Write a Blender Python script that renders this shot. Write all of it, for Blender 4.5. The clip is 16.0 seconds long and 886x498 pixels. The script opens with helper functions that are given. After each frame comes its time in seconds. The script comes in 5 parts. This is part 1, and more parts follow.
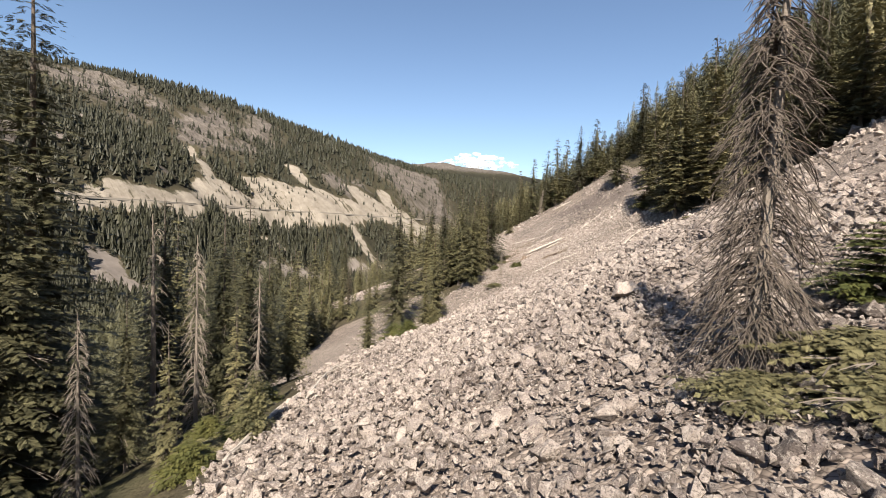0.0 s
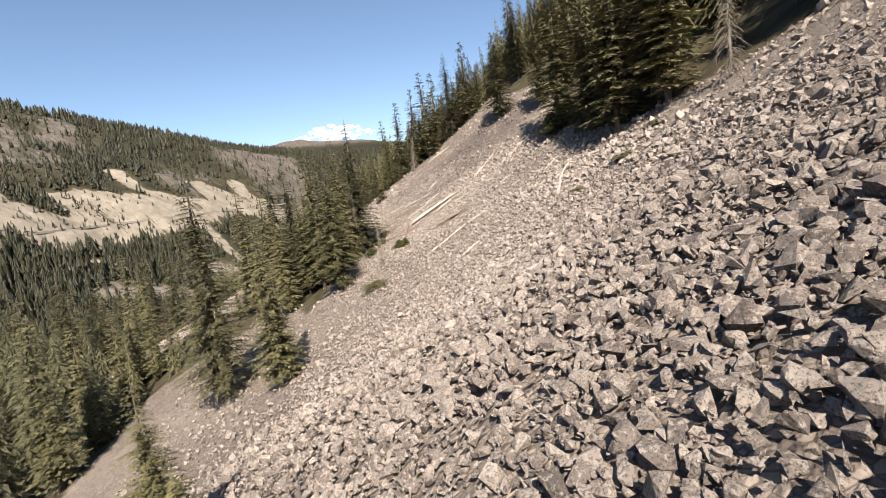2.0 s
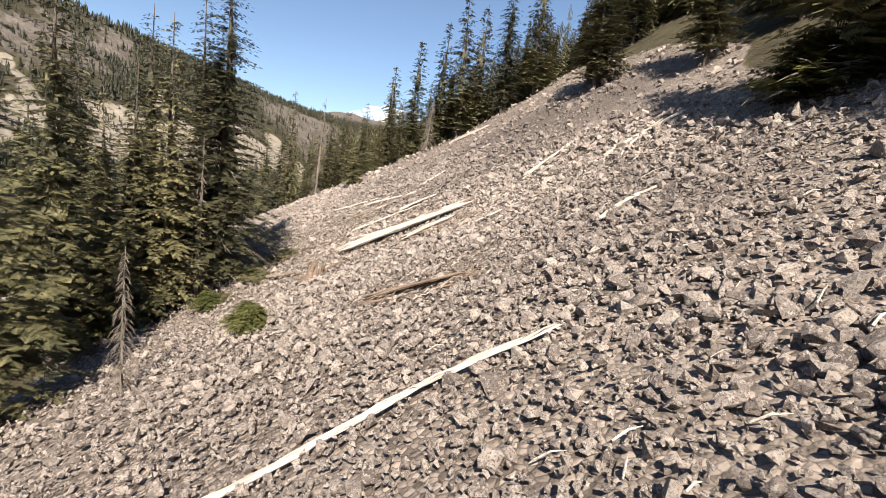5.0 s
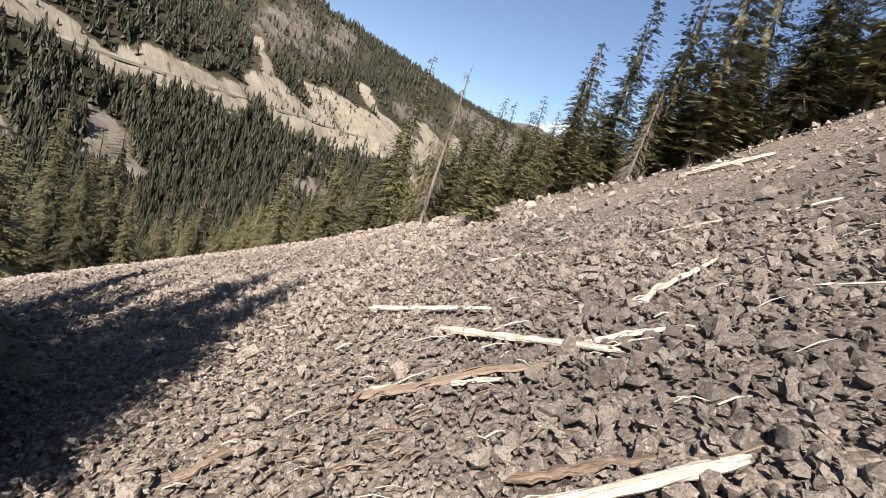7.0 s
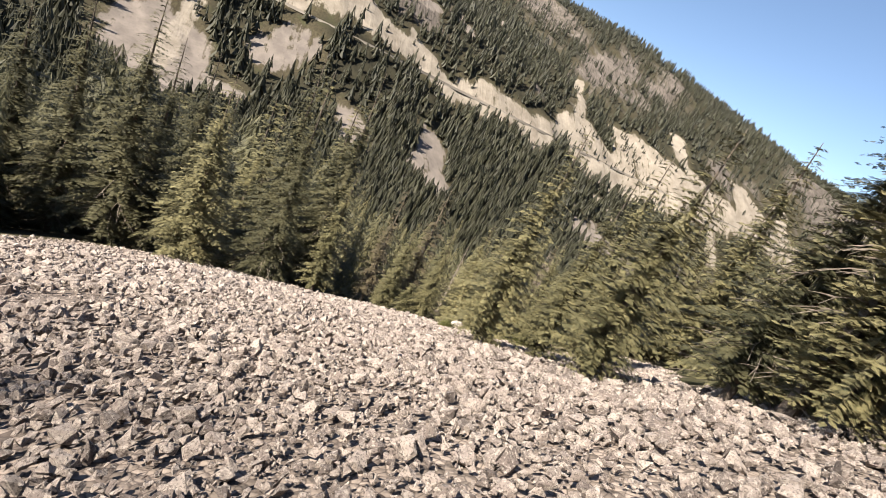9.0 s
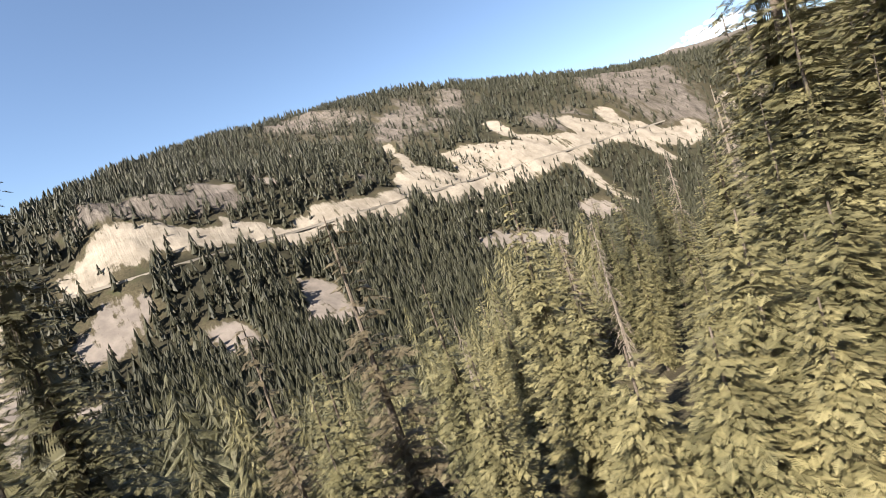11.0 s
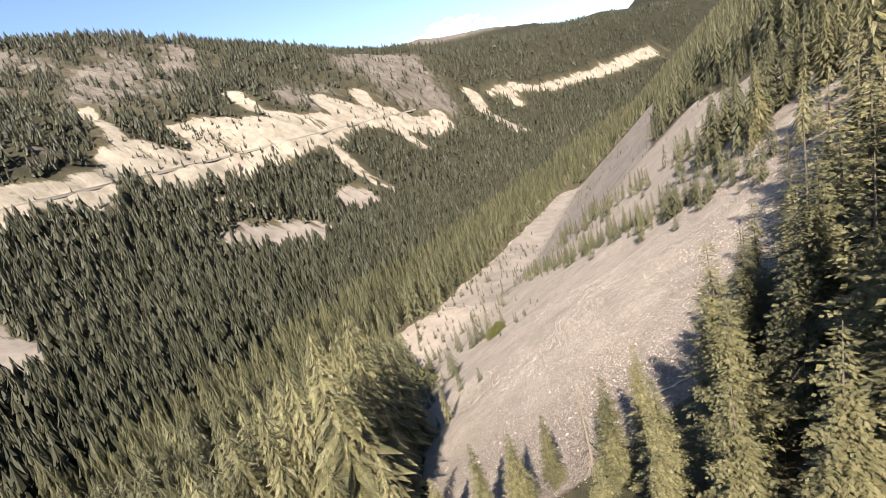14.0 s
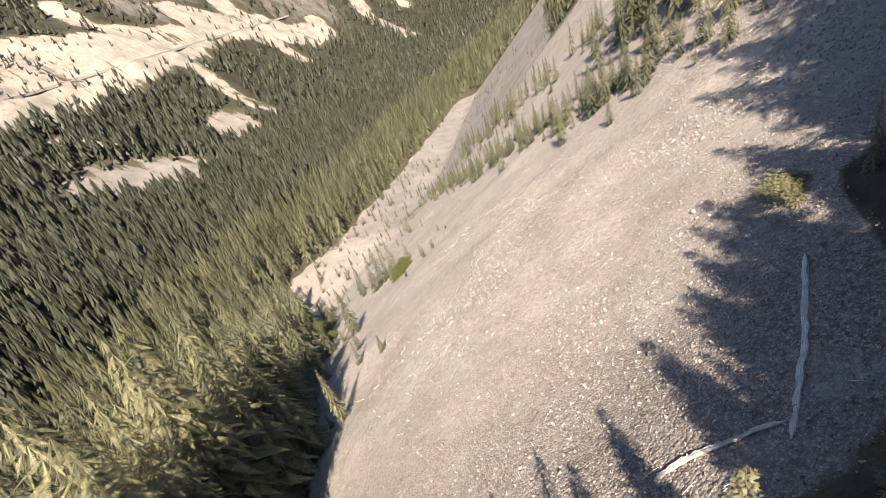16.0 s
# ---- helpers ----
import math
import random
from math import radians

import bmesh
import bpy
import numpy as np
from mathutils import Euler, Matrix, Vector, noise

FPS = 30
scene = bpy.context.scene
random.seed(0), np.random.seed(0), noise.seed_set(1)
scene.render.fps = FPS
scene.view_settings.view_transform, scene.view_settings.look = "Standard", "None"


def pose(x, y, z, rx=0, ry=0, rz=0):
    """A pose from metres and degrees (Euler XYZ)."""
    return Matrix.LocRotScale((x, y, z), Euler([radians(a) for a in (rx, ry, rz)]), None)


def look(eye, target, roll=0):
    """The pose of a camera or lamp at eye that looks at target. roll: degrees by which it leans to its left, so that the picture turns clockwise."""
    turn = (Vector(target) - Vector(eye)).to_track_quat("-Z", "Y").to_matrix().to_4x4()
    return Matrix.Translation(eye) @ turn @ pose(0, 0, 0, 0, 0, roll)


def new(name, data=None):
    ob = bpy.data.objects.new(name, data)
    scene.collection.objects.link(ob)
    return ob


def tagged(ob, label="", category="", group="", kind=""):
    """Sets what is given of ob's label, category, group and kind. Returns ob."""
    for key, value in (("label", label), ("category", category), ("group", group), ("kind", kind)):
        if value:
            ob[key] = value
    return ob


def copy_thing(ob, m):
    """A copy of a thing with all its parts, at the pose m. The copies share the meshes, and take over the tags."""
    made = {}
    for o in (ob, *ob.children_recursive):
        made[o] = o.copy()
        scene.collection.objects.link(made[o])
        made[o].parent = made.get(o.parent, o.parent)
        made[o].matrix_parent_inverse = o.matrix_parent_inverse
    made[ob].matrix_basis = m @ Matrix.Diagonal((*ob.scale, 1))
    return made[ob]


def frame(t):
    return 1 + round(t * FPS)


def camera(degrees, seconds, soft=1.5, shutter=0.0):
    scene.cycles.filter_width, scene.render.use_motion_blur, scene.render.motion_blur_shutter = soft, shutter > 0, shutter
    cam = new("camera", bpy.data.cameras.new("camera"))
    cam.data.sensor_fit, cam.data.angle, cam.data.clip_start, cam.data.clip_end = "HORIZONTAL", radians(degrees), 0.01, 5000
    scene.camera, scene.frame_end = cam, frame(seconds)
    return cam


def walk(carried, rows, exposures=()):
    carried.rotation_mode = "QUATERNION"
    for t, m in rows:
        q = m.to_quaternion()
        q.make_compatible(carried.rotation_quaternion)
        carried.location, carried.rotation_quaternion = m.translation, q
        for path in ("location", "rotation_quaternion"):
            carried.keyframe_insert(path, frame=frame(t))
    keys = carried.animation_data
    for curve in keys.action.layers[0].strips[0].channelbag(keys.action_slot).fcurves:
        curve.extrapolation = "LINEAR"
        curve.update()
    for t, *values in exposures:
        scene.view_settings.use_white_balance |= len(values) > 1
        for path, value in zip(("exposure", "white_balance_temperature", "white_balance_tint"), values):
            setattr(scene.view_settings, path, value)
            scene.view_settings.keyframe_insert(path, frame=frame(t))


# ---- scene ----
cam = camera(85.58, 16.0, soft=0.65)
PATH = [  # seconds, place, heading, pitch, roll
    (0, 0.00, -0.00, 0.00, 0.00, -2.65, 2.51),
    (0.5, 0.12, 6.82, 0.77, 4.23, -3.84, -5.09),
    (1, 0.64, 13.41, 0.63, 8.28, -5.20, -8.77),
    (1.5, 1.73, 19.79, 0.28, 11.68, -6.21, -9.98),
    (2, 3.46, 26.17, -0.26, 14.21, -7.15, -8.18),
    (2.5, 5.56, 32.50, -0.89, 15.06, -7.58, -6.13),
    (3, 7.57, 38.70, -1.37, 15.80, -7.65, -4.09),
    (3.2, 8.42, 41.12, -1.52, 15.99, -7.71, -3.49),
    (5.3, 16.90, 68.23, -0.19, 10.23, -6.81, 7.81),
    (5.5, 17.34, 70.89, 0.19, 8.90, -7.07, 8.47),
    (6, 18.17, 77.39, 0.71, 4.89, -7.73, 10.03),
    (6.5, 18.47, 83.80, 0.98, 0.00, -8.44, 12.49),
    (7, 18.17, 89.93, 1.33, -6.73, -8.90, 16.64),
    (7.5, 17.28, 96.22, 1.22, -17.19, -9.54, 23.20),
    (8, 15.63, 102.14, 0.79, -29.74, -11.53, 30.48),
    (8.2, 14.55, 104.38, 0.63, -33.88, -12.76, 32.96),
    (10.3, -5.71, 129.02, -8.28, -41.42, -11.19, -1.21),
    (10.5, -7.33, 130.85, -8.94, -37.24, -6.78, -8.17),
    (11, -10.62, 136.32, -9.16, -29.84, -4.66, -18.19),
    (11.5, -12.51, 142.37, -8.01, -24.74, -6.38, -21.59),
    (12, -13.34, 149.19, -6.39, -21.13, -8.07, -22.40),
    (12.5, -13.47, 156.10, -4.71, -17.40, -9.32, -20.10),
    (13, -13.62, 163.74, -3.52, -12.93, -10.16, -17.12),
    (13.5, -13.98, 171.40, -2.61, -7.86, -11.52, -14.86),
    (14, -13.99, 179.53, -0.42, -3.42, -15.55, -15.37),
    (14.5, -13.24, 185.95, -0.77, -0.43, -20.17, -16.91),
    (15, -12.39, 191.84, -2.34, 2.28, -24.18, -18.05),
    (15.5, -11.38, 197.54, -4.76, 3.97, -26.50, -18.81),
    (16, -10.12, 203.38, -7.73, 4.64, -28.06, -19.26),
]


def aimed(x, y, z, head, pitch, roll):
    return Matrix.Translation((x, y, z)) @ pose(0, 0, 0, 0, 0, -head) @ pose(0, 0, 0, 90 + pitch) @ pose(0, 0, 0, 0, 0, roll)


walk(cam, [(t, aimed(*row)) for t, *row in PATH], [(0, 1.42), (3, 1.42), (5.5, 1.42), (7, 1.36), (8.2, 1.5), (10.3, 1.88), (12, 1.8), (14, 1.93), (16, 2.03)])

# ---- light ----
SUN_AZ, SUN_EL = 188.0, 44.0  # degrees clockwise from +y, and above the horizon
world = bpy.data.worlds.new("world")
scene.world = world
world.use_nodes = True
wn = world.node_tree
sky = wn.nodes.new("ShaderNodeTexSky")
sky.sky_type, sky.sun_disc = "NISHITA", False
sky.sun_elevation, sky.sun_rotation = radians(SUN_EL), radians(SUN_AZ)
sky.altitude, sky.air_density, sky.dust_density, sky.ozone_density = 1200, 1.0, 0.6, 1.2
wn.links.new(sky.outputs[0], wn.nodes["Background"].inputs[0])
wn.nodes["Background"].inputs[1].default_value = 0.062
sun = new("sun", bpy.data.lights.new("sun", "SUN"))
sun.data.energy, sun.data.angle, sun.data.color = 5.0, radians(0.53), (1.0, 0.905, 0.77)
flat = math.cos(radians(SUN_EL))
sun_dir = Vector((math.sin(radians(SUN_AZ)) * flat, math.cos(radians(SUN_AZ)) * flat, math.sin(radians(SUN_EL))))
sun.matrix_world = look(sun_dir * 100, (0, 0, 0))


# ---- materials ----
class Nodes:
    """A short way to write a node material."""

    def __init__(self, name, rough=0.9, spec=0.2):
        self.m = bpy.data.materials.new(name)
        self.m.use_nodes = True
        self.t = self.m.node_tree
        self.b = self.t.nodes["Principled BSDF"]
        self.b.inputs["Roughness"].default_value = rough
        self.b.inputs["Specular IOR Level"].default_value = spec
        self.where = None

    def add(self, kind, **values):
        n = self.t.nodes.new(kind)
        for key, v in values.items():
            if isinstance(v, bpy.types.NodeSocket):
                self.t.links.new(v, n.inputs[key.replace("_", " ")])
            elif key.replace("_", " ") in n.inputs:
                n.inputs[key.replace("_", " ")].default_value = v
        return n

    def place(self):
        if self.where is None:
            self.where = self.add("ShaderNodeNewGeometry").outputs["Position"]
        return self.where

    def noise(self, scale, detail=4.0, vector=None, rough=0.55):
        n = self.add("ShaderNodeTexNoise", Scale=scale, Detail=detail, Roughness=rough)
        self.t.links.new(vector or self.place(), n.inputs["Vector"])
        return n.outputs[0]

    def cells(self, scale, feature="F1", vector=None):
        n = self.add("ShaderNodeTexVoronoi", Scale=scale)
        n.feature = feature
        self.t.links.new(vector or self.place(), n.inputs["Vector"])
        return n

    def span(self, value, a, b, lo=0.0, hi=1.0):
        n = self.add("ShaderNodeMapRange")
        for i, v in enumerate((value, a, b, lo, hi)):
            if isinstance(v, bpy.types.NodeSocket):
                self.t.links.new(v, n.inputs[i])
            else:
                n.inputs[i].default_value = v
        return n.outputs[0]

    def math(self, op, a, b=0.0):
        n = self.t.nodes.new("ShaderNodeMath")
        n.operation = op
        for i, v in enumerate((a, b)):
            if isinstance(v, bpy.types.NodeSocket):
                self.t.links.new(v, n.inputs[i])
            else:
                n.inputs[i].default_value = v
        return n.outputs[0]

    def mix(self, f, a, b, blend="MIX"):
        n = self.t.nodes.new("ShaderNodeMix")
        n.data_type, n.blend_type = "RGBA", blend
        for i, v in ((0, f), (6, a), (7, b)):
            if isinstance(v, bpy.types.NodeSocket):
                self.t.links.new(v, n.inputs[i])
            else:
                n.inputs[i].default_value = (*v, 1) if isinstance(v, tuple) else v
        return n.outputs[2]

    def attr(self, name):
        n = self.t.nodes.new("ShaderNodeAttribute")
        n.attribute_name = name
        return n.outputs["Fac"]

    def island(self):
        return self.add("ShaderNodeNewGeometry").outputs["Random Per Island"]

    def each(self):
        return self.add("ShaderNodeObjectInfo").outputs["Random"]

    def done(self, colour, height=None, strength=0.5, distance=0.1):
        if isinstance(colour, tuple):
            self.b.inputs["Base Color"].default_value = (*colour, 1)
        else:
            self.t.links.new(colour, self.b.inputs["Base Color"])
        if height is not None:
            bump = self.add("ShaderNodeBump", Height=height, Strength=strength, Distance=distance)
            self.t.links.new(bump.outputs[0], self.b.inputs["Normal"])
        return self.m


def stone_colour(n, pick):
    base = n.mix(n.span(pick, 0, 1), (0.128, 0.104, 0.093), (0.425, 0.362, 0.318))
    base = n.mix(n.span(n.noise(1.7, 5), 0.4, 0.7, 0, 0.5), base, (0.29, 0.232, 0.207))
    base = n.mix(n.span(n.noise(30, 4, rough=0.6), 0.5, 0.64, 0, 0.75), base, (0.049, 0.038, 0.033))
    lichen = n.span(n.noise(13.0, 6, rough=0.78), 0.53, 0.59, 0, 0.85)
    return n.mix(lichen, base, (0.46, 0.405, 0.356))


def darkened(n, colour):
    """Old stones under a dark crust of lichen."""
    return n.mix(n.math("MULTIPLY", n.attr("crust"), n.span(n.noise(1.1, 5, rough=0.7), 0.3, 0.6, 0.3, 0.8)), colour, (0.072, 0.059, 0.056))


def make_stone():
    n = Nodes("stone", 0.85, 0.25)
    pick = n.math("FRACT", n.math("ADD", n.island(), n.each()))
    return n.done(darkened(n, stone_colour(n, pick)), n.noise(12, 7, rough=0.75), 1.0, 0.09)


def make_ground():
    n = Nodes("hillside", 0.95, 0.1)
    # rubble
    small = n.cells(2.4)
    rubble = stone_colour(n, n.span(small.outputs["Color"], 0.1, 0.9))
    # dark cell edges put the shade between stones into the colour
    gap = n.span(n.cells(2.4, "DISTANCE_TO_EDGE").outputs["Distance"], 0.0, 0.1, 0.55, 1.0)
    rubble = n.mix(gap, (0.03, 0.024, 0.021), rubble)
    rubble = n.mix(0.1, rubble, (0.057, 0.046, 0.04))
    grit = n.mix(n.span(n.cells(7.0).outputs["Color"], 0.1, 0.9), (0.076, 0.061, 0.052), (0.289, 0.239, 0.205))
    grit = n.mix(n.span(n.cells(7.0, "DISTANCE_TO_EDGE").outputs["Distance"], 0.0, 0.12, 0.15, 1.0), (0.046, 0.036, 0.032), grit)
    rubble = n.mix(n.span(n.noise(0.25, 4), 0.3, 0.45, 0.35, 1.0), rubble, grit)
    gravel = n.mix(n.span(n.noise(0.12, 6, rough=0.7), 0.35, 0.65), (0.25, 0.213, 0.182), (0.39, 0.34, 0.29))
    gravel = n.mix(n.span(n.noise(2.0, 5, rough=0.75), 0.48, 0.62, 0, 0.6), gravel, (0.129, 0.106, 0.091))
    gravel = n.mix(n.span(n.cells(2.2).outputs["Color"], 0.0, 1.0, 0, 0.45), gravel, (0.152, 0.125, 0.106))
    rubble = n.mix(n.math("MULTIPLY", n.attr("fine"), 0.85), rubble, gravel)
    rubble = n.mix(n.span(n.noise(0.05, 4), 0.42, 0.62, 0, 0.3), rubble, (0.228, 0.194, 0.167))
    rubble = darkened(n, rubble)
    # needle litter, moss and low plants under the trees
    litter = n.mix(n.span(n.noise(0.6, 6), 0.35, 0.65), (0.038, 0.032, 0.021), (0.076, 0.065, 0.04))
    litter = n.mix(n.span(n.noise(0.09, 4), 0.52, 0.66, 0, 0.7), litter, (0.046, 0.049, 0.023))
    colour = n.mix(n.span(n.math("ADD", n.attr("rubble"), n.math("MULTIPLY", n.noise(0.5, 5), 0.5)), 0.68, 0.82), litter, rubble)
    soil = n.mix(n.span(n.noise(0.5, 5, rough=0.7), 0.35, 0.65), (0.36, 0.3, 0.235), (0.52, 0.455, 0.37))
    colour = n.mix(n.span(n.math("ADD", n.attr("soil"), n.math("MULTIPLY", n.noise(0.9, 5), 0.5)), 0.62, 0.78), colour, soil)
    # bare far slopes
    tone = n.noise(0.03, 6, rough=0.65)
    cliff = n.mix(n.span(tone, 0.3, 0.7), (0.075, 0.065, 0.057), (0.175, 0.152, 0.134))
    cliff = n.mix(n.span(n.noise(0.11, 5), 0.5, 0.62, 0, 0.7), cliff, (0.084, 0.072, 0.065))
    grain = n.noise(0.45, 5, rough=0.75)
    cliff = n.mix(n.span(grain, 0.5, 0.66, 0, 0.6), cliff, (0.05, 0.044, 0.038))
    dot = []
    for way in ((0.42, 0.9, 0), (0.2, -0.09, 0.12)):
        q = n.t.nodes.new("ShaderNodeVectorMath")
        q.operation = "DOT_PRODUCT"
        n.t.links.new(n.place(), q.inputs[0])
        q.inputs[1].default_value = way
        dot.append(q.outputs["Value"])
    fall = n.add("ShaderNodeCombineXYZ", X=dot[0], Y=dot[1]).outputs[0]
    cliff = n.mix(n.span(n.noise(0.5, 5, fall, 0.7), 0.5, 0.6, 0, 0.75), cliff, (0.042, 0.036, 0.031))
    cut = n.math("ADD", n.math("MULTIPLY", n.noise(0.11, 7, fall, 0.7), 1.0), n.math("MULTIPLY", n.noise(0.09, 6, rough=0.75), 0.55))
    colour = n.mix(n.span(n.math("ADD", n.math("MULTIPLY", n.attr("cliff"), 0.6), cut), 1.0, 1.15), colour, cliff)
    grey = n.mix(n.span(n.noise(0.08, 5), 0.35, 0.65), (0.135, 0.117, 0.105), (0.195, 0.169, 0.15))
    colour = n.mix(n.span(n.math("ADD", n.math("MULTIPLY", n.attr("grey"), 0.6), cut), 1.2, 1.28), colour, grey)
    colour = n.mix(n.span(grain, 0.5, 0.7, 0, 0.25), colour, (0.07, 0.062, 0.052))
    pale = n.mix(n.span(n.noise(0.06, 6, rough=0.65), 0.35, 0.65), (0.168, 0.145, 0.119), (0.272, 0.24, 0.2))
    pale = n.mix(n.span(grain, 0.52, 0.72, 0, 0.55), pale, (0.13, 0.112, 0.092))
    colour = n.mix(n.span(n.math("ADD", n.math("MULTIPLY", n.attr("pale"), 0.6), cut), 1.16, 1.26), colour, pale)
    # forest cover; its near-black tone also holds the shade under the far firs
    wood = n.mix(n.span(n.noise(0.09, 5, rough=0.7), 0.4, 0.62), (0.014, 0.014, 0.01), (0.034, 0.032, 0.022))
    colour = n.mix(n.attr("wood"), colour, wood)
    height = n.math("ADD", n.math("MULTIPLY", small.outputs["Distance"], -0.6), n.noise(6, 5))
    crag = n.math("MULTIPLY", n.noise(0.22, 6, fall, 0.7), 45.0)
    height = n.math("ADD", height, n.math("MULTIPLY", n.attr("cliff"), crag))
    height = n.math("ADD", height, n.math("MULTIPLY", n.attr("pale"), n.math("MULTIPLY", n.noise(0.2, 5, fall, 0.65), 14.0)))
    height = n.math("ADD", height, n.math("MULTIPLY", n.cells(7.0).outputs["Distance"], -0.7))
    return n.done(colour, height, 0.8, 0.1)


def make_needles(name, low, high, tip, ragged=0.0):
    n = Nodes(name, 0.6, 0.25)
    one = n.mix(n.island(), low, high)
    tree = n.math("FRACT", n.math("ADD", n.each(), n.attr("tint")))
    one = n.mix(n.span(tree, 0.0, 1.0, 0, 0.75), one, tip)
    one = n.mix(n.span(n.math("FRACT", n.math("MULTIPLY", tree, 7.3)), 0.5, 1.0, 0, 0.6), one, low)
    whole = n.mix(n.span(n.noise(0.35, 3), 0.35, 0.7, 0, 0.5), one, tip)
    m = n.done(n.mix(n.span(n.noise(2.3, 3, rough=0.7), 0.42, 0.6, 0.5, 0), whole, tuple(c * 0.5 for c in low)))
    shine = n.t.nodes.new("ShaderNodeBsdfTranslucent")
    n.t.links.new(one, shine.inputs[0])
    both = n.t.nodes.new("ShaderNodeMixShader")
    both.inputs[0].default_value = 0.07
    n.t.links.new(n.b.outputs[0], both.inputs[1])
    n.t.links.new(shine.outputs[0], both.inputs[2])
    last = both
    if ragged:
        # twiglets on both sides of a stalk, with gaps between them
        side = n.math("ABSOLUTE", n.attr("across"))
        row = n.math("FRACT", n.math("SUBTRACT", n.math("MULTIPLY", n.attr("along"), 9.0), n.math("MULTIPLY", side, 2.0)))
        wide = n.math("ADD", n.span(n.noise(ragged, 2, rough=0.7), 0.35, 0.65, 0.34, 0.74), n.span(side, 0.05, 0.16, 0.6, 0.0))
        last = n.t.nodes.new("ShaderNodeMixShader")
        n.t.links.new(n.math("LESS_THAN", row, wide), last.inputs[0])
        n.t.links.new(n.t.nodes.new("ShaderNodeBsdfTransparent").outputs[0], last.inputs[1])
        n.t.links.new(both.outputs[0], last.inputs[2])
    n.t.links.new(last.outputs[0], n.t.nodes["Material Output"].inputs[0])
    return m


def make_wood(name, dark, light, scale=3.0):
    n = Nodes(name, 0.85, 0.15)
    stretch = n.add("ShaderNodeMapping")
    stretch.inputs["Scale"].default_value = (0.35, 9, 9)
    n.t.links.new(n.add("ShaderNodeTexCoord").outputs["Object"], stretch.inputs["Vector"])
    grain = n.noise(scale, 6, stretch.outputs[0], 0.65)
    c = n.mix(n.span(grain, 0.35, 0.62), dark, light)
    split = n.add("ShaderNodeMapping")
    split.inputs["Scale"].default_value = (0.6, 16, 16)
    n.t.links.new(n.add("ShaderNodeTexCoord").outputs["Object"], split.inputs["Vector"])
    crack = n.noise(scale * 0.8, 4, split.outputs[0], 0.6)
    c = n.mix(n.span(crack, 0.36, 0.42, 0.85, 0), c, tuple(v * 0.3 for v in dark))
    c = n.mix(n.span(n.noise(2.2, 5), 0.45, 0.65, 0, 0.5), c, tuple(v * 0.8 for v in dark))
    c = n.mix(n.span(n.each(), 0, 1, 0, 0.3), c, (0.228, 0.19, 0.152))
    return n.done(c, grain, 0.8, 0.03)


stone = make_stone()
hillside = make_ground()
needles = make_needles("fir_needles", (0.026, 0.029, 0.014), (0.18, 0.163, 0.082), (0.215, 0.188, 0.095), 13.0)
# darker copy of the fir green, with the shade on large firs in it
shaded_needles = make_needles("shaded_fir_needles", (0.016, 0.019, 0.01), (0.092, 0.087, 0.046), (0.118, 0.107, 0.057), 13.0)
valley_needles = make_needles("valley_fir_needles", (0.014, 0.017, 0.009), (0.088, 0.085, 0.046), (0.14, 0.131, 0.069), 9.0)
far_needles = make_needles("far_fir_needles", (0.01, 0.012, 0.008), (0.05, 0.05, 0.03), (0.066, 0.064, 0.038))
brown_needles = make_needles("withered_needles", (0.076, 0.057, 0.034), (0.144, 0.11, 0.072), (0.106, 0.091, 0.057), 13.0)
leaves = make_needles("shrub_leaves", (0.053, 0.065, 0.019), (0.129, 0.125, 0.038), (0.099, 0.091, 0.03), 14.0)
bark = make_wood("bark", (0.053, 0.042, 0.034), (0.144, 0.118, 0.099))
grey_wood = make_wood("dead_branch_wood", (0.114, 0.095, 0.08), (0.236, 0.201, 0.171))
bleached = make_wood("bleached_wood", (0.27, 0.235, 0.2), (0.56, 0.51, 0.455))
rotten = make_wood("red_rotten_wood", (0.091, 0.061, 0.046), (0.243, 0.182, 0.137))


# ---- the lie of the land ----
def smax(a, b, k):
    h = np.clip(0.5 + 0.5 * (a - b) / k, 0, 1)
    return b + (a - b) * h + k * h * (1 - h)


def curve(v, xs, ys):
    """A smooth curve through a few stations."""
    xs, ys = np.asarray(xs, float), np.asarray(ys, float)
    s = np.gradient(ys, xs)
    i = np.clip(np.searchsorted(xs, v) - 1, 0, len(xs) - 2)
    h = xs[i + 1] - xs[i]
    u = np.clip((v - xs[i]) / h, 0, 1)
    a, b = 2 * u**3 - 3 * u**2 + 1, u**3 - 2 * u**2 + u
    return a * ys[i] + b * h * s[i] + (1 - a) * ys[i + 1] + (u**3 - u**2) * h * s[i + 1]


def river(y):
    return np.interp(y, [-400, 0, 300, 424, 574, 738, 1000, 1250, 1430, 2500], [-330, -225, -115, -59, 7, 85, 240, 420, 590, 1700])


def river_z(y):
    return np.interp(y, [-400, 0, 300, 424, 574, 738, 1000, 1250, 2500], [-66, -74, -93, -103, -119, -128, -120, -105, -40])


def across(x, y):
    """Metres from the stream, up the far side."""
    return 0.9 * (river(y) - x)


def near_side(x, y):
    z0 = curve(y, [-80, 0, 28, 40, 50, 64, 76, 90, 101, 125, 143, 180, 234, 380, 600, 900, 2500],
               [-4.5, -5, -6.1, -8, -10.6, -12.5, -12.2, -11.8, -10.2, -8.7, -11.7, -17, -33, -86, -165, -270, -900])
    up = np.clip(x - 18, 0, 22)
    z0 = z0 + 2.2 * np.exp(-(((y - 133) / 10) ** 2)) * np.clip((x - 4) / 16, 0, 1)
    return z0 + 0.45 * x + 0.007 * up**2 + 0.3 * np.maximum(x - 40, 0)


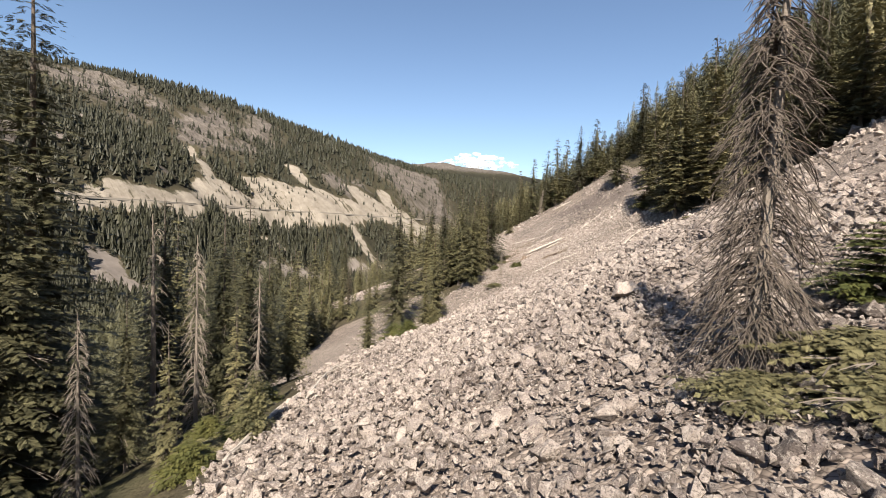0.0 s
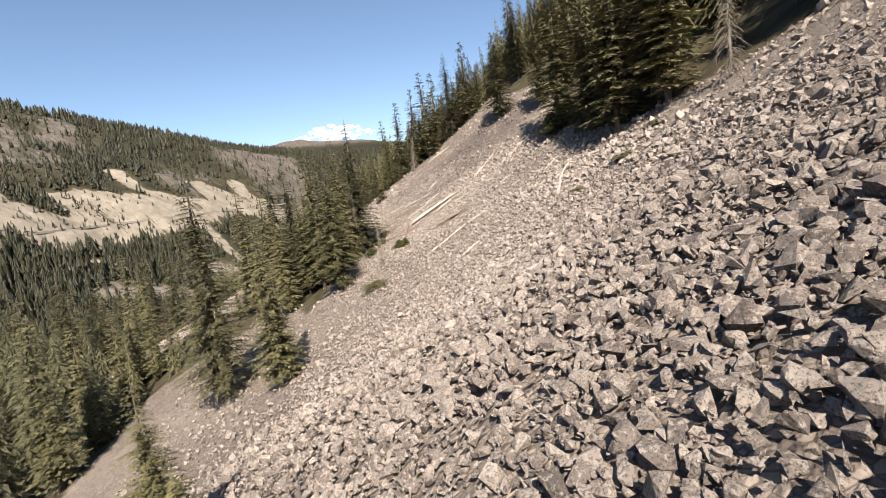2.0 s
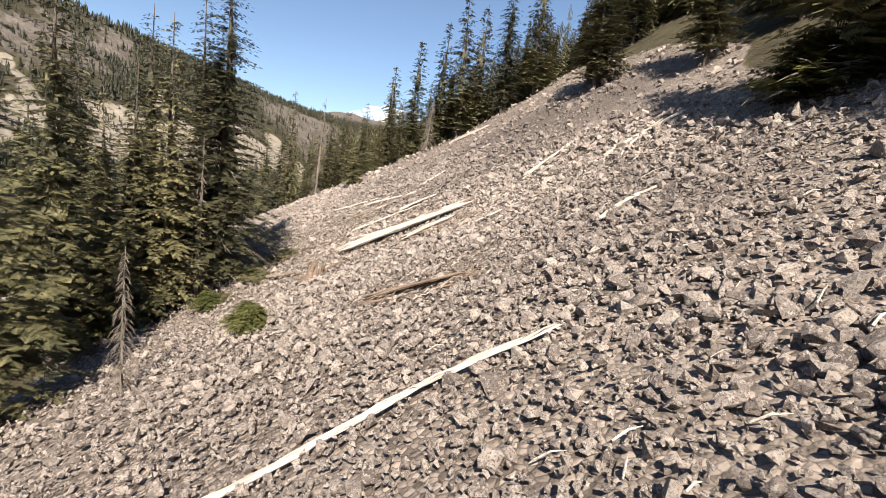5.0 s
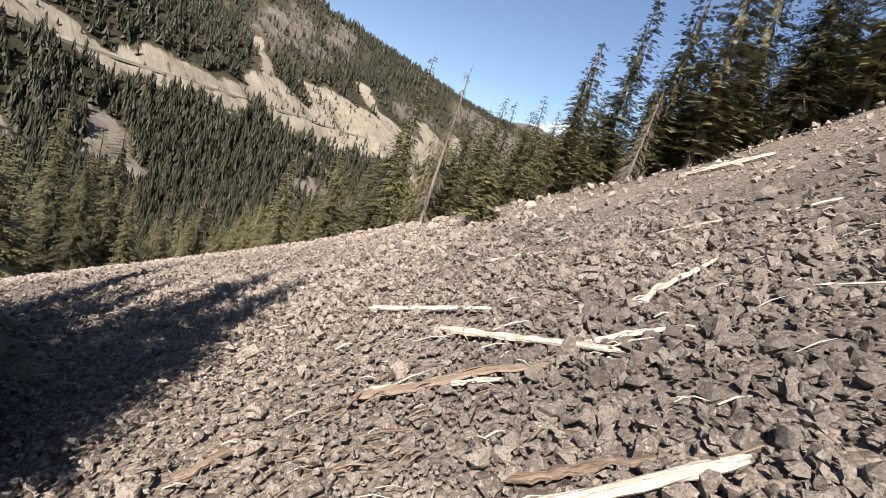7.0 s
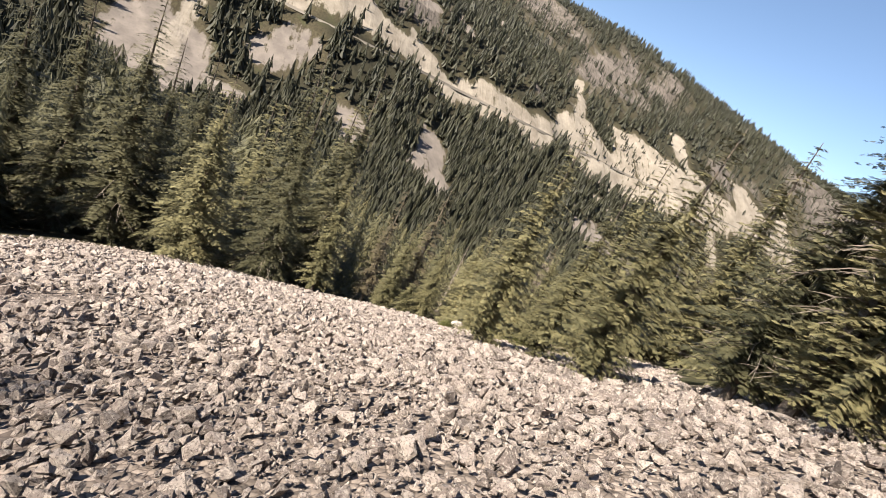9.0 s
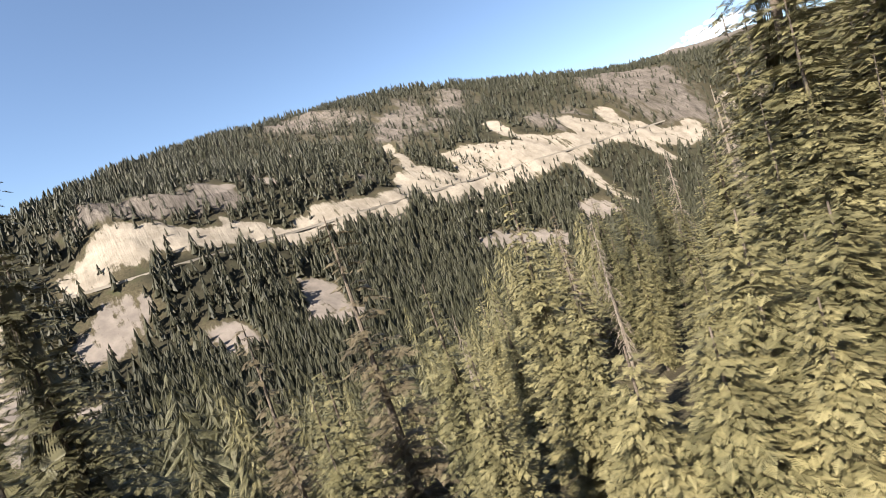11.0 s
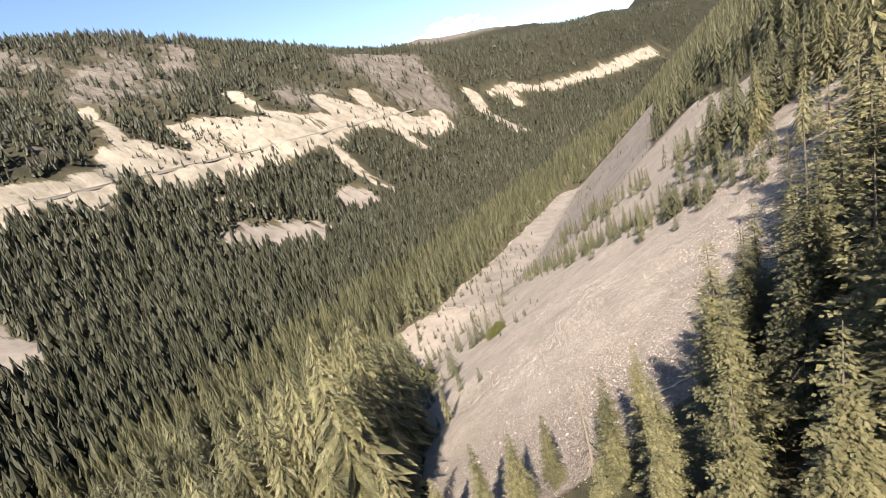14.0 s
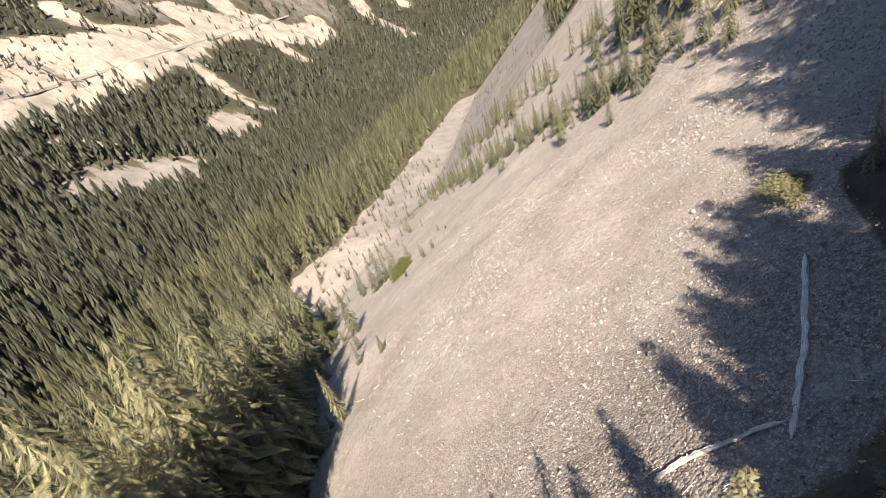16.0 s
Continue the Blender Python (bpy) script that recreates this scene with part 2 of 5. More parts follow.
def far_side(x, y):
    d = across(x, y)
    h = curve(d, [-200, 0, 60, 150, 200, 250, 300, 350, 400, 470, 560, 650, 720, 800, 950, 1300], [-60, 0, 6, 24, 40, 76, 124, 170, 205, 236, 270, 303, 335, 365, 398, 410])
    k = np.interp(y, [300, 400, 522, 658, 829, 1132, 1259, 1343, 1410, 1500, 1562, 1732, 2500], [0.1, 0.2, 0.62, 0.9, 1.05, 1.13, 0.96, 0.82, 0.66, 0.42, 0.32, 0.27, 0.25])
    return river_z(y) + np.minimum(h, 205) * np.interp(y, [200, 290, 380], [0.78, 0.84, 1.0]) + np.maximum(h - 205, 0) * k


def mountain(x, y):
    r, az = np.hypot(x, y - 150), np.degrees(np.arctan2(x, y - 150))
    el = np.interp(az, [-40, -20, -8, -4.7, 0, 3, 9.4, 12, 17, 26, 33, 45, 90], [1, 4.5, 6.6, 7.3, 7.6, 7.2, 6.5, 6.2, 5.3, 4.3, 2.9, 1.5, 0.5])
    u = np.clip((r - 1700) / 1700, 0, 1)
    return np.where(u > 0, -60 + (60 + 3400 * np.tan(np.radians(el))) * u * u * (3 - 2 * u), -200)


def lattice(x, y, seed):
    """Smooth random values between 0 and 1."""
    xi, yi = np.floor(x).astype(np.int64), np.floor(y).astype(np.int64)
    u, v = x - xi, y - yi
    u, v = u * u * (3 - 2 * u), v * v * (3 - 2 * v)

    def at(i, j):
        h = (i * 374761393 + j * 668265263 + seed * 97531) & 0xFFFFFFFF
        h = ((h ^ (h >> 13)) * 1274126177) & 0xFFFFFFFF
        return ((h ^ (h >> 16)) & 0xFFFFFF) / 16777215.0

    return (at(xi, yi) * (1 - u) + at(xi + 1, yi) * u) * (1 - v) + (at(xi, yi + 1) * (1 - u) + at(xi + 1, yi + 1) * u) * v


def fractal(x, y, size, seed, octaves=4):
    total, amp = 0.0, 0.5
    for k in range(octaves):
        total = total + amp * lattice(x / size * 2**k, y / size * 2**k, seed + k)
        amp *= 0.5
    return total / (1 - 0.5**octaves)


def ground(x, y):
    x, y = np.asarray(x, float), np.asarray(y, float)
    z = smax(near_side(x, y), far_side(x, y), 6.0)
    return np.maximum(z, mountain(x, y))


def between(v, a, b, soft):
    return np.clip((v - a) / soft, 0, 1) * np.clip((b - v) / soft, 0, 1)


def lower_edge(y):
    """Where the rubble gives way to the trees below it."""
    return np.interp(y, [-60, 20, 35, 50, 62, 78, 86, 92, 97, 101, 106, 112, 118, 150], [-9, -7, -9, -9, -8, -1, 2, 3, 2, -4, -12, -28, -38, -42])


def upper_edge(y):
    return np.interp(y, [-60, 0, 10, 25, 40, 52, 65, 74, 84, 96, 110, 122], [8, 13, 19, 35, 40, 34, 32, 33, 38, 42, 46, 46])


def rubble_at(x, y):
    """1 on the open rubble slopes of the near side, 0 under trees."""
    x = x + 5.0 * (fractal(x, y, 9, 81, 3) - 0.5)
    first = between(x, lower_edge(y), upper_edge(y), 1.5) * np.clip((np.interp(x, [-70, -30, -14, -11, -6, 1, 6, 13, 25, 45], [134, 139, 143, 157, 158, 154, 135, 126, 132, 134]) - y) / 2, 0, 1)
    left = np.interp(y, [205, 215, 242, 339, 400, 470], [-25, -27, -29, -47, -66, -30])
    second = between(x, left, np.interp(y, [205, 260, 330, 420], [40, 62, 85, 110]), 3) * np.clip((y - np.interp(x, [-30, 6, 14, 30, 44], [208, 210, 222, 226, 232])) / 3, 0, 1)
    second = np.maximum(second * np.clip((460 - y) / 60, 0, 1), 0)
    third = between(x, river(y) + 4 + 10 * fractal(x, y, 25, 87, 2), river(y) + 145, 8) * np.clip((y - 375) / 30, 0, 1) * np.clip((780 - y) / 40, 0, 1)
    clearing = between(x + 10 * (fractal(x, y, 17, 85, 3) - 0.5), -25 + 0.1 * (y - 80), 1 + 0.1 * (y - 80), 4) * between(y, 44, 96, 6) * 0.85
    return np.maximum(np.maximum(first, second), np.maximum(third, clearing))


def way(y):
    return np.interp(y, [-10, 14, 40, 68, 90, 104, 130], [0, 1, 8, 16, 18, 14, -5])


def soil_at(x, y):
    """1 on the bare pale earth at the foot of the bench."""
    return np.clip(1.5 - np.hypot((x + 6.5) / 6, (y - 143.5) / 5.5), 0, 1)


def crust_at(x, y):
    """1 where the stones are dark with old lichen."""
    far = np.clip((y - 94) / 4, 0, 1) * np.clip((118 - y) / 5, 0, 1) * np.clip((x - 14) / 5, 0, 1) * np.clip((43 - x) / 6, 0, 1)
    near = np.clip(1.5 - np.hypot((x - 27) / 6, (y - 80) / 5), 0, 1) * 0.45
    low = np.clip(1.5 - np.hypot((x + 4) / 14, (y - 113) / 5), 0, 1) * 0.7
    start = np.clip(1.5 - np.hypot((x - way(y) - 8) / 7, (y - 26) / 24), 0, 1) * 0.55
    return np.maximum(np.maximum(far, near), np.maximum(low, start)) * np.clip(0.1 + 1.2 * fractal(x, y, 8, 91, 3), 0, 0.85)


def bank(y, d, y0, d0, y1, d1, wide):
    """1 within so many metres of a line on the far slope."""
    u = np.clip(((y - y0) * (y1 - y0) + (d - d0) * (d1 - d0)) / ((y1 - y0) ** 2 + (d1 - d0) ** 2), 0, 1)
    return np.clip(1.6 - np.hypot(y - y0 - u * (y1 - y0), d - d0 - u * (d1 - d0)) / wide, 0, 1)


ROAD_Z = 15.0
# on the far slope, as metres along the valley and up from the stream, from one end to the other, and half a width
CHUTES = (
    (783, 480, 705, 376, 8), (909, 430, 866, 372, 11), (859, 293, 833, 246, 9), (833, 246, 818, 198, 8), (1017, 335, 976, 250, 13), (984, 374, 949, 328, 10), (1052, 372, 1017, 335, 12),
    (1102, 292, 1056, 268, 12), (1294, 292, 1279, 252, 14), (1235, 308, 1180, 258, 14), (1268, 290, 1390, 262, 15), (1390, 262, 1590, 253, 17), (1590, 253, 1850, 257, 20), (676, 276, 690, 254, 6),
    (289, 330, 250, 268, 9), (252, 265, 215, 185, 7), (431, 318, 470, 318, 12),
)
SCREES = ((725, 650, 700, 560, 22), (541, 386, 530, 396, 10), (487, 384, 500, 386, 9), (786, 226, 760, 205, 22), (1180, 240, 1156, 188, 16), (422, 205, 410, 185, 20), (355, 215, 345, 190, 18), (232, 232, 205, 165, 34), (262, 190, 235, 170, 22), (335, 275, 300, 250, 16), (440, 238, 430, 225, 16), (405, 190, 395, 170, 18))
CRAGS = ((880, 560, 940, 840, 75), (1075, 690, 815, 480, 62), (1040, 430, 955, 365, 34), (1255, 470, 1115, 335, 62), (1300, 560, 1180, 440, 40))


def far_masks(x, y):
    """Pale scree, grey rubble and cliff on the far slope."""
    d = across(x, y)
    f = fractal(x, y, 60, 5)
    streak = fractal(y + 0.25 * d, d * 0.22, 26, 9)
    top = np.interp(y, [300, 372, 431, 456, 480, 509, 553, 574, 590, 611, 670, 701, 740, 767, 801, 835, 855, 880, 899, 935, 962, 984, 1000, 1043, 1065, 1110],
                    [330, 352, 326, 337, 312, 332, 330, 327, 312, 328, 362, 374, 350, 396, 394, 362, 344, 380, 356, 338, 382, 372, 334, 346, 300, 292])
    low = np.interp(y, [300, 443, 494, 527, 578, 601, 630, 676, 750, 800, 839, 876, 949, 976, 1040, 1110], [296, 304, 298, 292, 286, 298, 308, 294, 294, 288, 290, 300, 302, 276, 256, 272])
    pale = between(d, low - 10 - 24 * (streak - 0.45), top + 8 + 34 * (streak - 0.5), 14) * between(y, 306, 1112, 16)
    for y0, d0, y1, d1, w in CHUTES:
        pale = np.maximum(pale, bank(y, d, y0, d0, y1, d1, w))
    grey = np.zeros_like(y)
    for y0, d0, y1, d1, w in SCREES:
        grey = np.maximum(grey, bank(y, d, y0, d0, y1, d1, w))
    grey = np.maximum(grey, np.clip(1.3 - 0.85 * np.hypot((y - 652 + 0.5 * (d - 208)) / 76, (d - 208) / 52), 0, 1) * (d > 178))
    cliff = np.zeros_like(y)
    for y0, d0, y1, d1, w in CRAGS:
        cliff = np.maximum(cliff, bank(y, d, y0, d0, y1, d1, w) * np.clip(0.55 + 1.6 * (f - 0.4), 0, 1))
    cliff = np.maximum(cliff, between(d, 335, 450, 24) * between(y, 330, 720, 40) * np.clip((f - 0.42) * 5, 0, 0.9))
    pale = pale * (0.62 + 0.75 * fractal(y + 0.25 * d, d * 0.3, 17, 13, 3))
    inside = (d > 100).astype(float)
    grey = np.maximum(grey * inside, between(x, river(y) + 8, river(y) + 150, 8) * np.clip((y - 400) / 50, 0, 1) * np.clip((780 - y) / 40, 0, 1) * 1.3)
    return pale * inside, grey, cliff * inside * (1 - np.clip(pale, 0, 1) * 0.8)


def land(x, y):
    """The ground with its unevenness: hummocks, gullies and crags."""
    z = ground(x, y)
    d = across(x, y)
    far = np.clip((d - 150) / 150, 0, 1)
    z = z + far * (fractal(y * 1.0, d * 0.35, 55, 21) - 0.5) * 26 + far * (fractal(x, y, 26, 25, 3) - 0.5) * 9
    pale, grey, cliff = far_masks(x, y)
    z = z + cliff * (fractal(y, d * 0.15, 18, 31, 3) - 0.5) * 18
    near = np.clip((60 - d) / 60, 0, 1) * np.clip((np.hypot(x - 5, (y - 110)) - 40) / 60, 0.12, 1)
    z = z + near * (fractal(x, y, 14, 41) - 0.5) * 2.0
    shelf = np.exp(-(((z - ROAD_Z) / 5.0) ** 2)) * between(y, -200, 1120, 60) * (d > 200)
    return z + (ROAD_Z - z) * shelf * 0.6 + np.clip(r_far(x, y), 0, 1) * (fractal(x, y, 400, 51) - 0.5) * 90


def r_far(x, y):
    return (np.hypot(x, y - 150) - 1900) / 900


def stations(*runs):
    out = []
    for a, b, step in runs:
        out.extend(np.linspace(a, b, max(1, round((b - a) / step)), endpoint=False))
    return np.array(out)


def grid_mesh(name, xs, ys):
    X, Y = np.meshgrid(xs, ys)
    n = len(xs)
    i = (np.arange(len(ys) - 1)[:, None] * n + np.arange(n - 1)).ravel()
    me = bpy.data.meshes.new(name)
    bed = 0.13 * rubble_at(X, Y) * np.clip((160 - Y) / 4, 0, 1)
    put(me, np.stack([X, Y, land(X, Y) - bed], -1).reshape(-1, 3), np.stack([i, i + 1, i + n + 1, i + n], 1))
    pale, grey, cliff = far_masks(X, Y)
    high = np.clip((land(X, Y) - 330) / 60, 0, 1) * np.clip(r_far(X, Y) * 3, 0, 1)
    high = high * np.clip((14 - np.degrees(np.arctan2(X, Y - 150))) / 6, 0, 1)
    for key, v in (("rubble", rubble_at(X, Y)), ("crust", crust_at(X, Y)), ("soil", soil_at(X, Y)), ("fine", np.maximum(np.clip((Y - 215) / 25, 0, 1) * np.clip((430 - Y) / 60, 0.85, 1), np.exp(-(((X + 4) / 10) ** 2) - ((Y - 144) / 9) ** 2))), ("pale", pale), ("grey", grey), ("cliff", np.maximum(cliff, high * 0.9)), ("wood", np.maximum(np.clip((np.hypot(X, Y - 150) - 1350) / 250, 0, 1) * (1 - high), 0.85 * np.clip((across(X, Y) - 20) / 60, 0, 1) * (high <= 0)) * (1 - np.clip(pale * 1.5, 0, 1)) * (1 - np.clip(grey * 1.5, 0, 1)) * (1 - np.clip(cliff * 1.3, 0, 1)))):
        me.attributes.new(key, "FLOAT", "POINT").data.foreach_set("value", np.ascontiguousarray(v, np.float32).ravel())
    me.polygons.foreach_set("use_smooth", np.ones(len(me.polygons), bool))
    return me


def put(me, v, f):
    """Fill a mesh from arrays of places and of faces with equal corners."""
    v, f = np.asarray(v, np.float32), np.asarray(f, np.int32)
    me.vertices.add(len(v))
    me.vertices.foreach_set("co", v.ravel())
    me.loops.add(f.size)
    me.loops.foreach_set("vertex_index", f.ravel())
    me.polygons.add(len(f))
    me.polygons.foreach_set("loop_start", np.arange(0, f.size, f.shape[1], dtype=np.int32))
    me.polygons.foreach_set("use_smooth", np.zeros(len(f), bool))
    me.update(calc_edges=True)


xs = stations((-2600, -1100, 60), (-1100, -60, 8), (-60, -30, 2.5), (-30, 50, 1.2), (50, 110, 4), (110, 700, 11), (700, 3200, 70))
ys = stations((-900, -60, 30), (-60, -10, 3), (-10, 260, 1.25), (260, 420, 3), (420, 1200, 7), (1200, 2000, 12), (2000, 4600, 50))
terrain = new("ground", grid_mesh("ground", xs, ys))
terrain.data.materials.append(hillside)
tagged(terrain, "steep grey-brown rubble slope above a forested valley", "ground", kind="structure")


def part(name, v, f, material, parent, label=""):
    me = bpy.data.meshes.new(name)
    put(me, v, f)
    me.materials.append(material)
    ob = new(name, me)
    ob.parent = parent
    return tagged(ob, label)


def down(x, y):
    return float(land(np.array([x]), np.array([y]))[0])


# ---- road across the far slope ----
def build_road():
    ys = np.arange(-60, 1110, 6.0)
    mid = []
    for y in ys:
        q = np.arange(-700, 60, 1.0)
        k = (np.abs(land(q, np.full_like(q, y)) - ROAD_Z) < 2.0) & (across(q, np.full_like(q, y)) > 230)
        mid.append((q[k].mean() if k.any() else np.nan, y))
    mid = np.array([m for m in mid if m[0] == m[0]])
    mid[:, 0] = np.convolve(np.pad(mid[:, 0], 4, mode="edge"), np.ones(9) / 9, mode="valid")
    v, f = [], []
    for i, (x, y) in enumerate(mid):
        v += [(x - 2.2, y, ROAD_Z - 1.0), (x - 2.1, y, ROAD_Z + 0.4), (x + 2.1, y, ROAD_Z + 0.4), (x + 2.6, y, ROAD_Z - 1.5)]
    for i in range(len(mid) - 1):
        for k in range(3):
            a = 4 * i + k
            f.append((a, a + 1, a + 5, a + 4))
    n = Nodes("asphalt", 0.9, 0.2)
    asphalt = n.done(n.mix(n.noise(0.3, 4), (0.2, 0.178, 0.152), (0.26, 0.233, 0.2)))
    me = bpy.data.meshes.new("road")
    put(me, v, f)
    me.materials.append(asphalt)
    tagged(new("road", me), "narrow grey mountain road cut into pale scree", "road", kind="structure")
    # guard rail on the valley side
    v, f = [], []
    for x, y in mid:
        v += [(x + 1.9, y, ROAD_Z + 0.4), (x + 1.9, y, ROAD_Z + 0.9), (x + 2.02, y, ROAD_Z + 0.9), (x + 2.02, y, ROAD_Z + 0.4)]
    for i in range(len(mid) - 1):
        for k in range(3):
            a = 4 * i + k
            f.append((a, a + 1, a + 5, a + 4))
    me = bpy.data.meshes.new("guard_rail")
    put(me, v, f)
    me.materials.append(asphalt)
    tagged(new("guard_rail", me), "long dark guard rail along the mountain road", "guard rail")


build_road()


# ---- trees ----
def tube(points, radii, sides=6):
    """Places and quads of a tapered tube along points."""
    points = np.asarray(points, float)
    way = np.gradient(points, axis=0)
    way /= np.linalg.norm(way, axis=1, keepdims=True) + 1e-9
    ref = np.where(np.abs(way[:, 2:3]) > 0.8, (1.0, 0, 0), (0, 0, 1.0))
    a = np.cross(way, ref)
    a /= np.linalg.norm(a, axis=1, keepdims=True)
    b = np.cross(way, a)
    ang = np.arange(sides) * 2 * np.pi / sides
    v = points[:, None] + np.asarray(radii)[:, None, None] * (np.cos(ang)[None, :, None] * a[:, None] + np.sin(ang)[None, :, None] * b[:, None])
    f = []
    for i in range(len(points) - 1):
        for k in range(sides):
            f.append((i * sides + k, i * sides + (k + 1) % sides, (i + 1) * sides + (k + 1) % sides, (i + 1) * sides + k))
    return v.reshape(-1, 3), np.array(f)


def joined(pieces):
    v, f, n = [], [], 0
    for pv, pf in pieces:
        v.append(pv)
        f.append(np.asarray(pf) + n)
        n += len(pv)
    return np.concatenate(v), np.concatenate(f)


def sprays(rng, height, width, whorls, per, steps, start=0.08, thin=0.0, droop=0.35, leaf=1.0, slim=1.0, core=0.0):
    """The foliage of a fir: whorls of drooping boughs, each a feather of small pointed twigs."""
    base, way, side, size = [], [], [], []
    for w in range(whorls):
        u = start + (1 - start) * (w + rng.uniform(-0.3, 0.3)) / whorls
        if u > 0.985:
            continue
        reach = width * ((1 - u) ** 0.8) * (0.72 + 0.28 * min(1, (u - start) * 9 + 0.2)) + 0.14
        for k in range(per if u < 0.8 else max(3, per - 2)):
            if rng.random() < thin:
                continue
            a = rng.uniform(0, 6.283)
            r = reach * rng.uniform(0.62, 1.12)
            z = height * u
            out = np.array((math.cos(a), math.sin(a), 0.0))
            many = max(2, round(1.5 * steps * r / width))
            for s in range(1, many + 1):
                q = s / many
                p = out * r * q + np.array((0, 0, z + r * (0.18 * q - droop * q * q)))
                for sign in (-1, 1) if s < many else (0,):
                    t = a + sign * rng.uniform(0.65, 1.15)
                    ln = leaf * (0.34 + 0.2 * r * (1.15 - 0.75 * q)) * rng.uniform(0.75, 1.3)
                    base.append(p)
                    way.append((math.cos(t) * ln, math.sin(t) * ln, ln * rng.uniform(-0.55, 0.02)))
                    side.append((-math.sin(t), math.cos(t), rng.uniform(-0.45, 0.45)))
                    size.append(ln * rng.uniform(0.22, 0.34) * slim)
    base, way, side, size = map(np.array, (base, way, side, size))
    v = np.stack([base, base + way * 0.45 + side * size[:, None], base + way, base + way * 0.45 - side * size[:, None]], 1).reshape(-1, 3)
    # close twigs round the stem
    inner = []
    for level in range(11 if core else 0):
        u = start + (1 - start) * level / 15
        high, r = height * (1 - start) / 15 * 1.4, core * width * (1 - u) ** 0.85
        for k in range(6):
            a, b = rng.uniform(0, 6.283), rng.uniform(0.35, 0.6)
            lift = rng.uniform(0, 0.5) * high
            for t, rr, z in ((a - b, r, 0.0), (a, r * 1.25, -0.2 * high), (a + b, r, 0.1 * high), (a, r * 0.35, high)):
                inner.append((math.cos(t) * rr, math.sin(t) * rr, min(height * 0.99, height * u + lift + z)))
    across = np.tile((0.0, 1.0, 0.0, -1.0), len(base))
    if inner:
        v = np.concatenate([v, np.array(inner)])
        across = np.concatenate([across, np.tile((0.0, 1.0, 0.0, -1.0), len(inner) // 4)])
    return v, np.arange(len(v)).reshape(-1, 4), across


def feathered(ob, across, rows=1.0):
    """Stores on a crown how far along and beside its stalk each corner of a twig lies."""
    along = np.tile((0.0, 0.45, 1.0, 0.45), len(across) // 4) * rows
    for key, w in (("along", along), ("across", across)):
        ob.data.attributes.new(key, "FLOAT", "POINT").data.foreach_set("value", np.ascontiguousarray(w, np.float32))
    return ob


def stem(rng, height, radius):
    n = 7
    u = np.linspace(0, 1, n)
    lean = np.cumsum(np.array([[rng.uniform(-1, 1), rng.uniform(-1, 1)] for _ in range(n)]), 0) * height * 0.004
    pts = np.column_stack([lean[:, 0], lean[:, 1], u * height])
    pts[0, 2] = -0.8
    return tube(pts, radius * (1 - u) ** 0.9 + 0.018, 7)


def twigs(rng, height, width, count, droop, low=0.05, high=0.95, forks=2, fine=1.0):
    """Bare boughs of a dead tree: thin bent tapered sticks."""
    out = []
    for _ in range(count):
        u = rng.uniform(low, high) ** 1.1
        a = rng.uniform(0, 6.283)
        r = width * ((1 - u) ** 0.7) * rng.uniform(0.5, 1.1) + 0.2
        q = np.linspace(0, 1, 4)
        bend = rng.uniform(-0.5, 0.5) / fine**2
        pts = np.column_stack([np.cos(a + bend * q) * r * q, np.sin(a + bend * q) * r * q, height * u + r * (0.1 * q - droop * q * q * rng.uniform(0.6, 1.3))])
        out.append(tube(pts, 0.035 * fine * (1 - 0.75 * q), 3))
        for _ in range(forks):
            k = rng.uniform(0.35, 0.9)
            p = np.array([np.interp(k, q, pts[:, j]) for j in range(3)])
            b = a + rng.uniform(-1.2, 1.2)
            ln = r * rng.uniform(0.2, 0.45)
            e = p + np.array((math.cos(b) * ln, math.sin(b) * ln, -ln * rng.uniform(0.1, 1.2) * (0.4 + droop)))
            out.append(tube(np.array([p, (p + e) / 2 + (0, 0, 0.05 * ln), e]), np.array((0.02, 0.013, 0.006)) * fine, 3))
    return joined(out)


def fir(seed, height=16.0, width=2.6, whorls=34, per=7, steps=5, thin=0.0, start=0.06, crown=None, label="", dead=0, name="fir_tree", droop=0.35, leaf=1.0, slim=0.9):
    rng = random.Random(seed)
    root = new(name)
    part("trunk", *stem(rng, height, height * 0.0125), bark if whorls else grey_wood, root)
    if whorls:
        v, f, across = sprays(rng, height, width, whorls, per, steps, start, thin, droop, leaf, slim * 1.45, 0.3 if thin < 0.2 else 0.0)
        feathered(part("crown", v, f, crown or needles, root), across)
    if dead:
        part("branchwork", *twigs(rng, height, width * 0.8, dead, 0.5 if whorls else 1.1, 0.04, 0.5 if whorls else 0.97, 2 if whorls else 3, 0.6 if dead > 400 else 1.0), grey_wood if dead < 400 else bark, root, "bare grey dead branches")["kind"] = "stuff"
    root.location = (0, 0, -500)
    return tagged(root, label, "tree", group="firs on the slope")


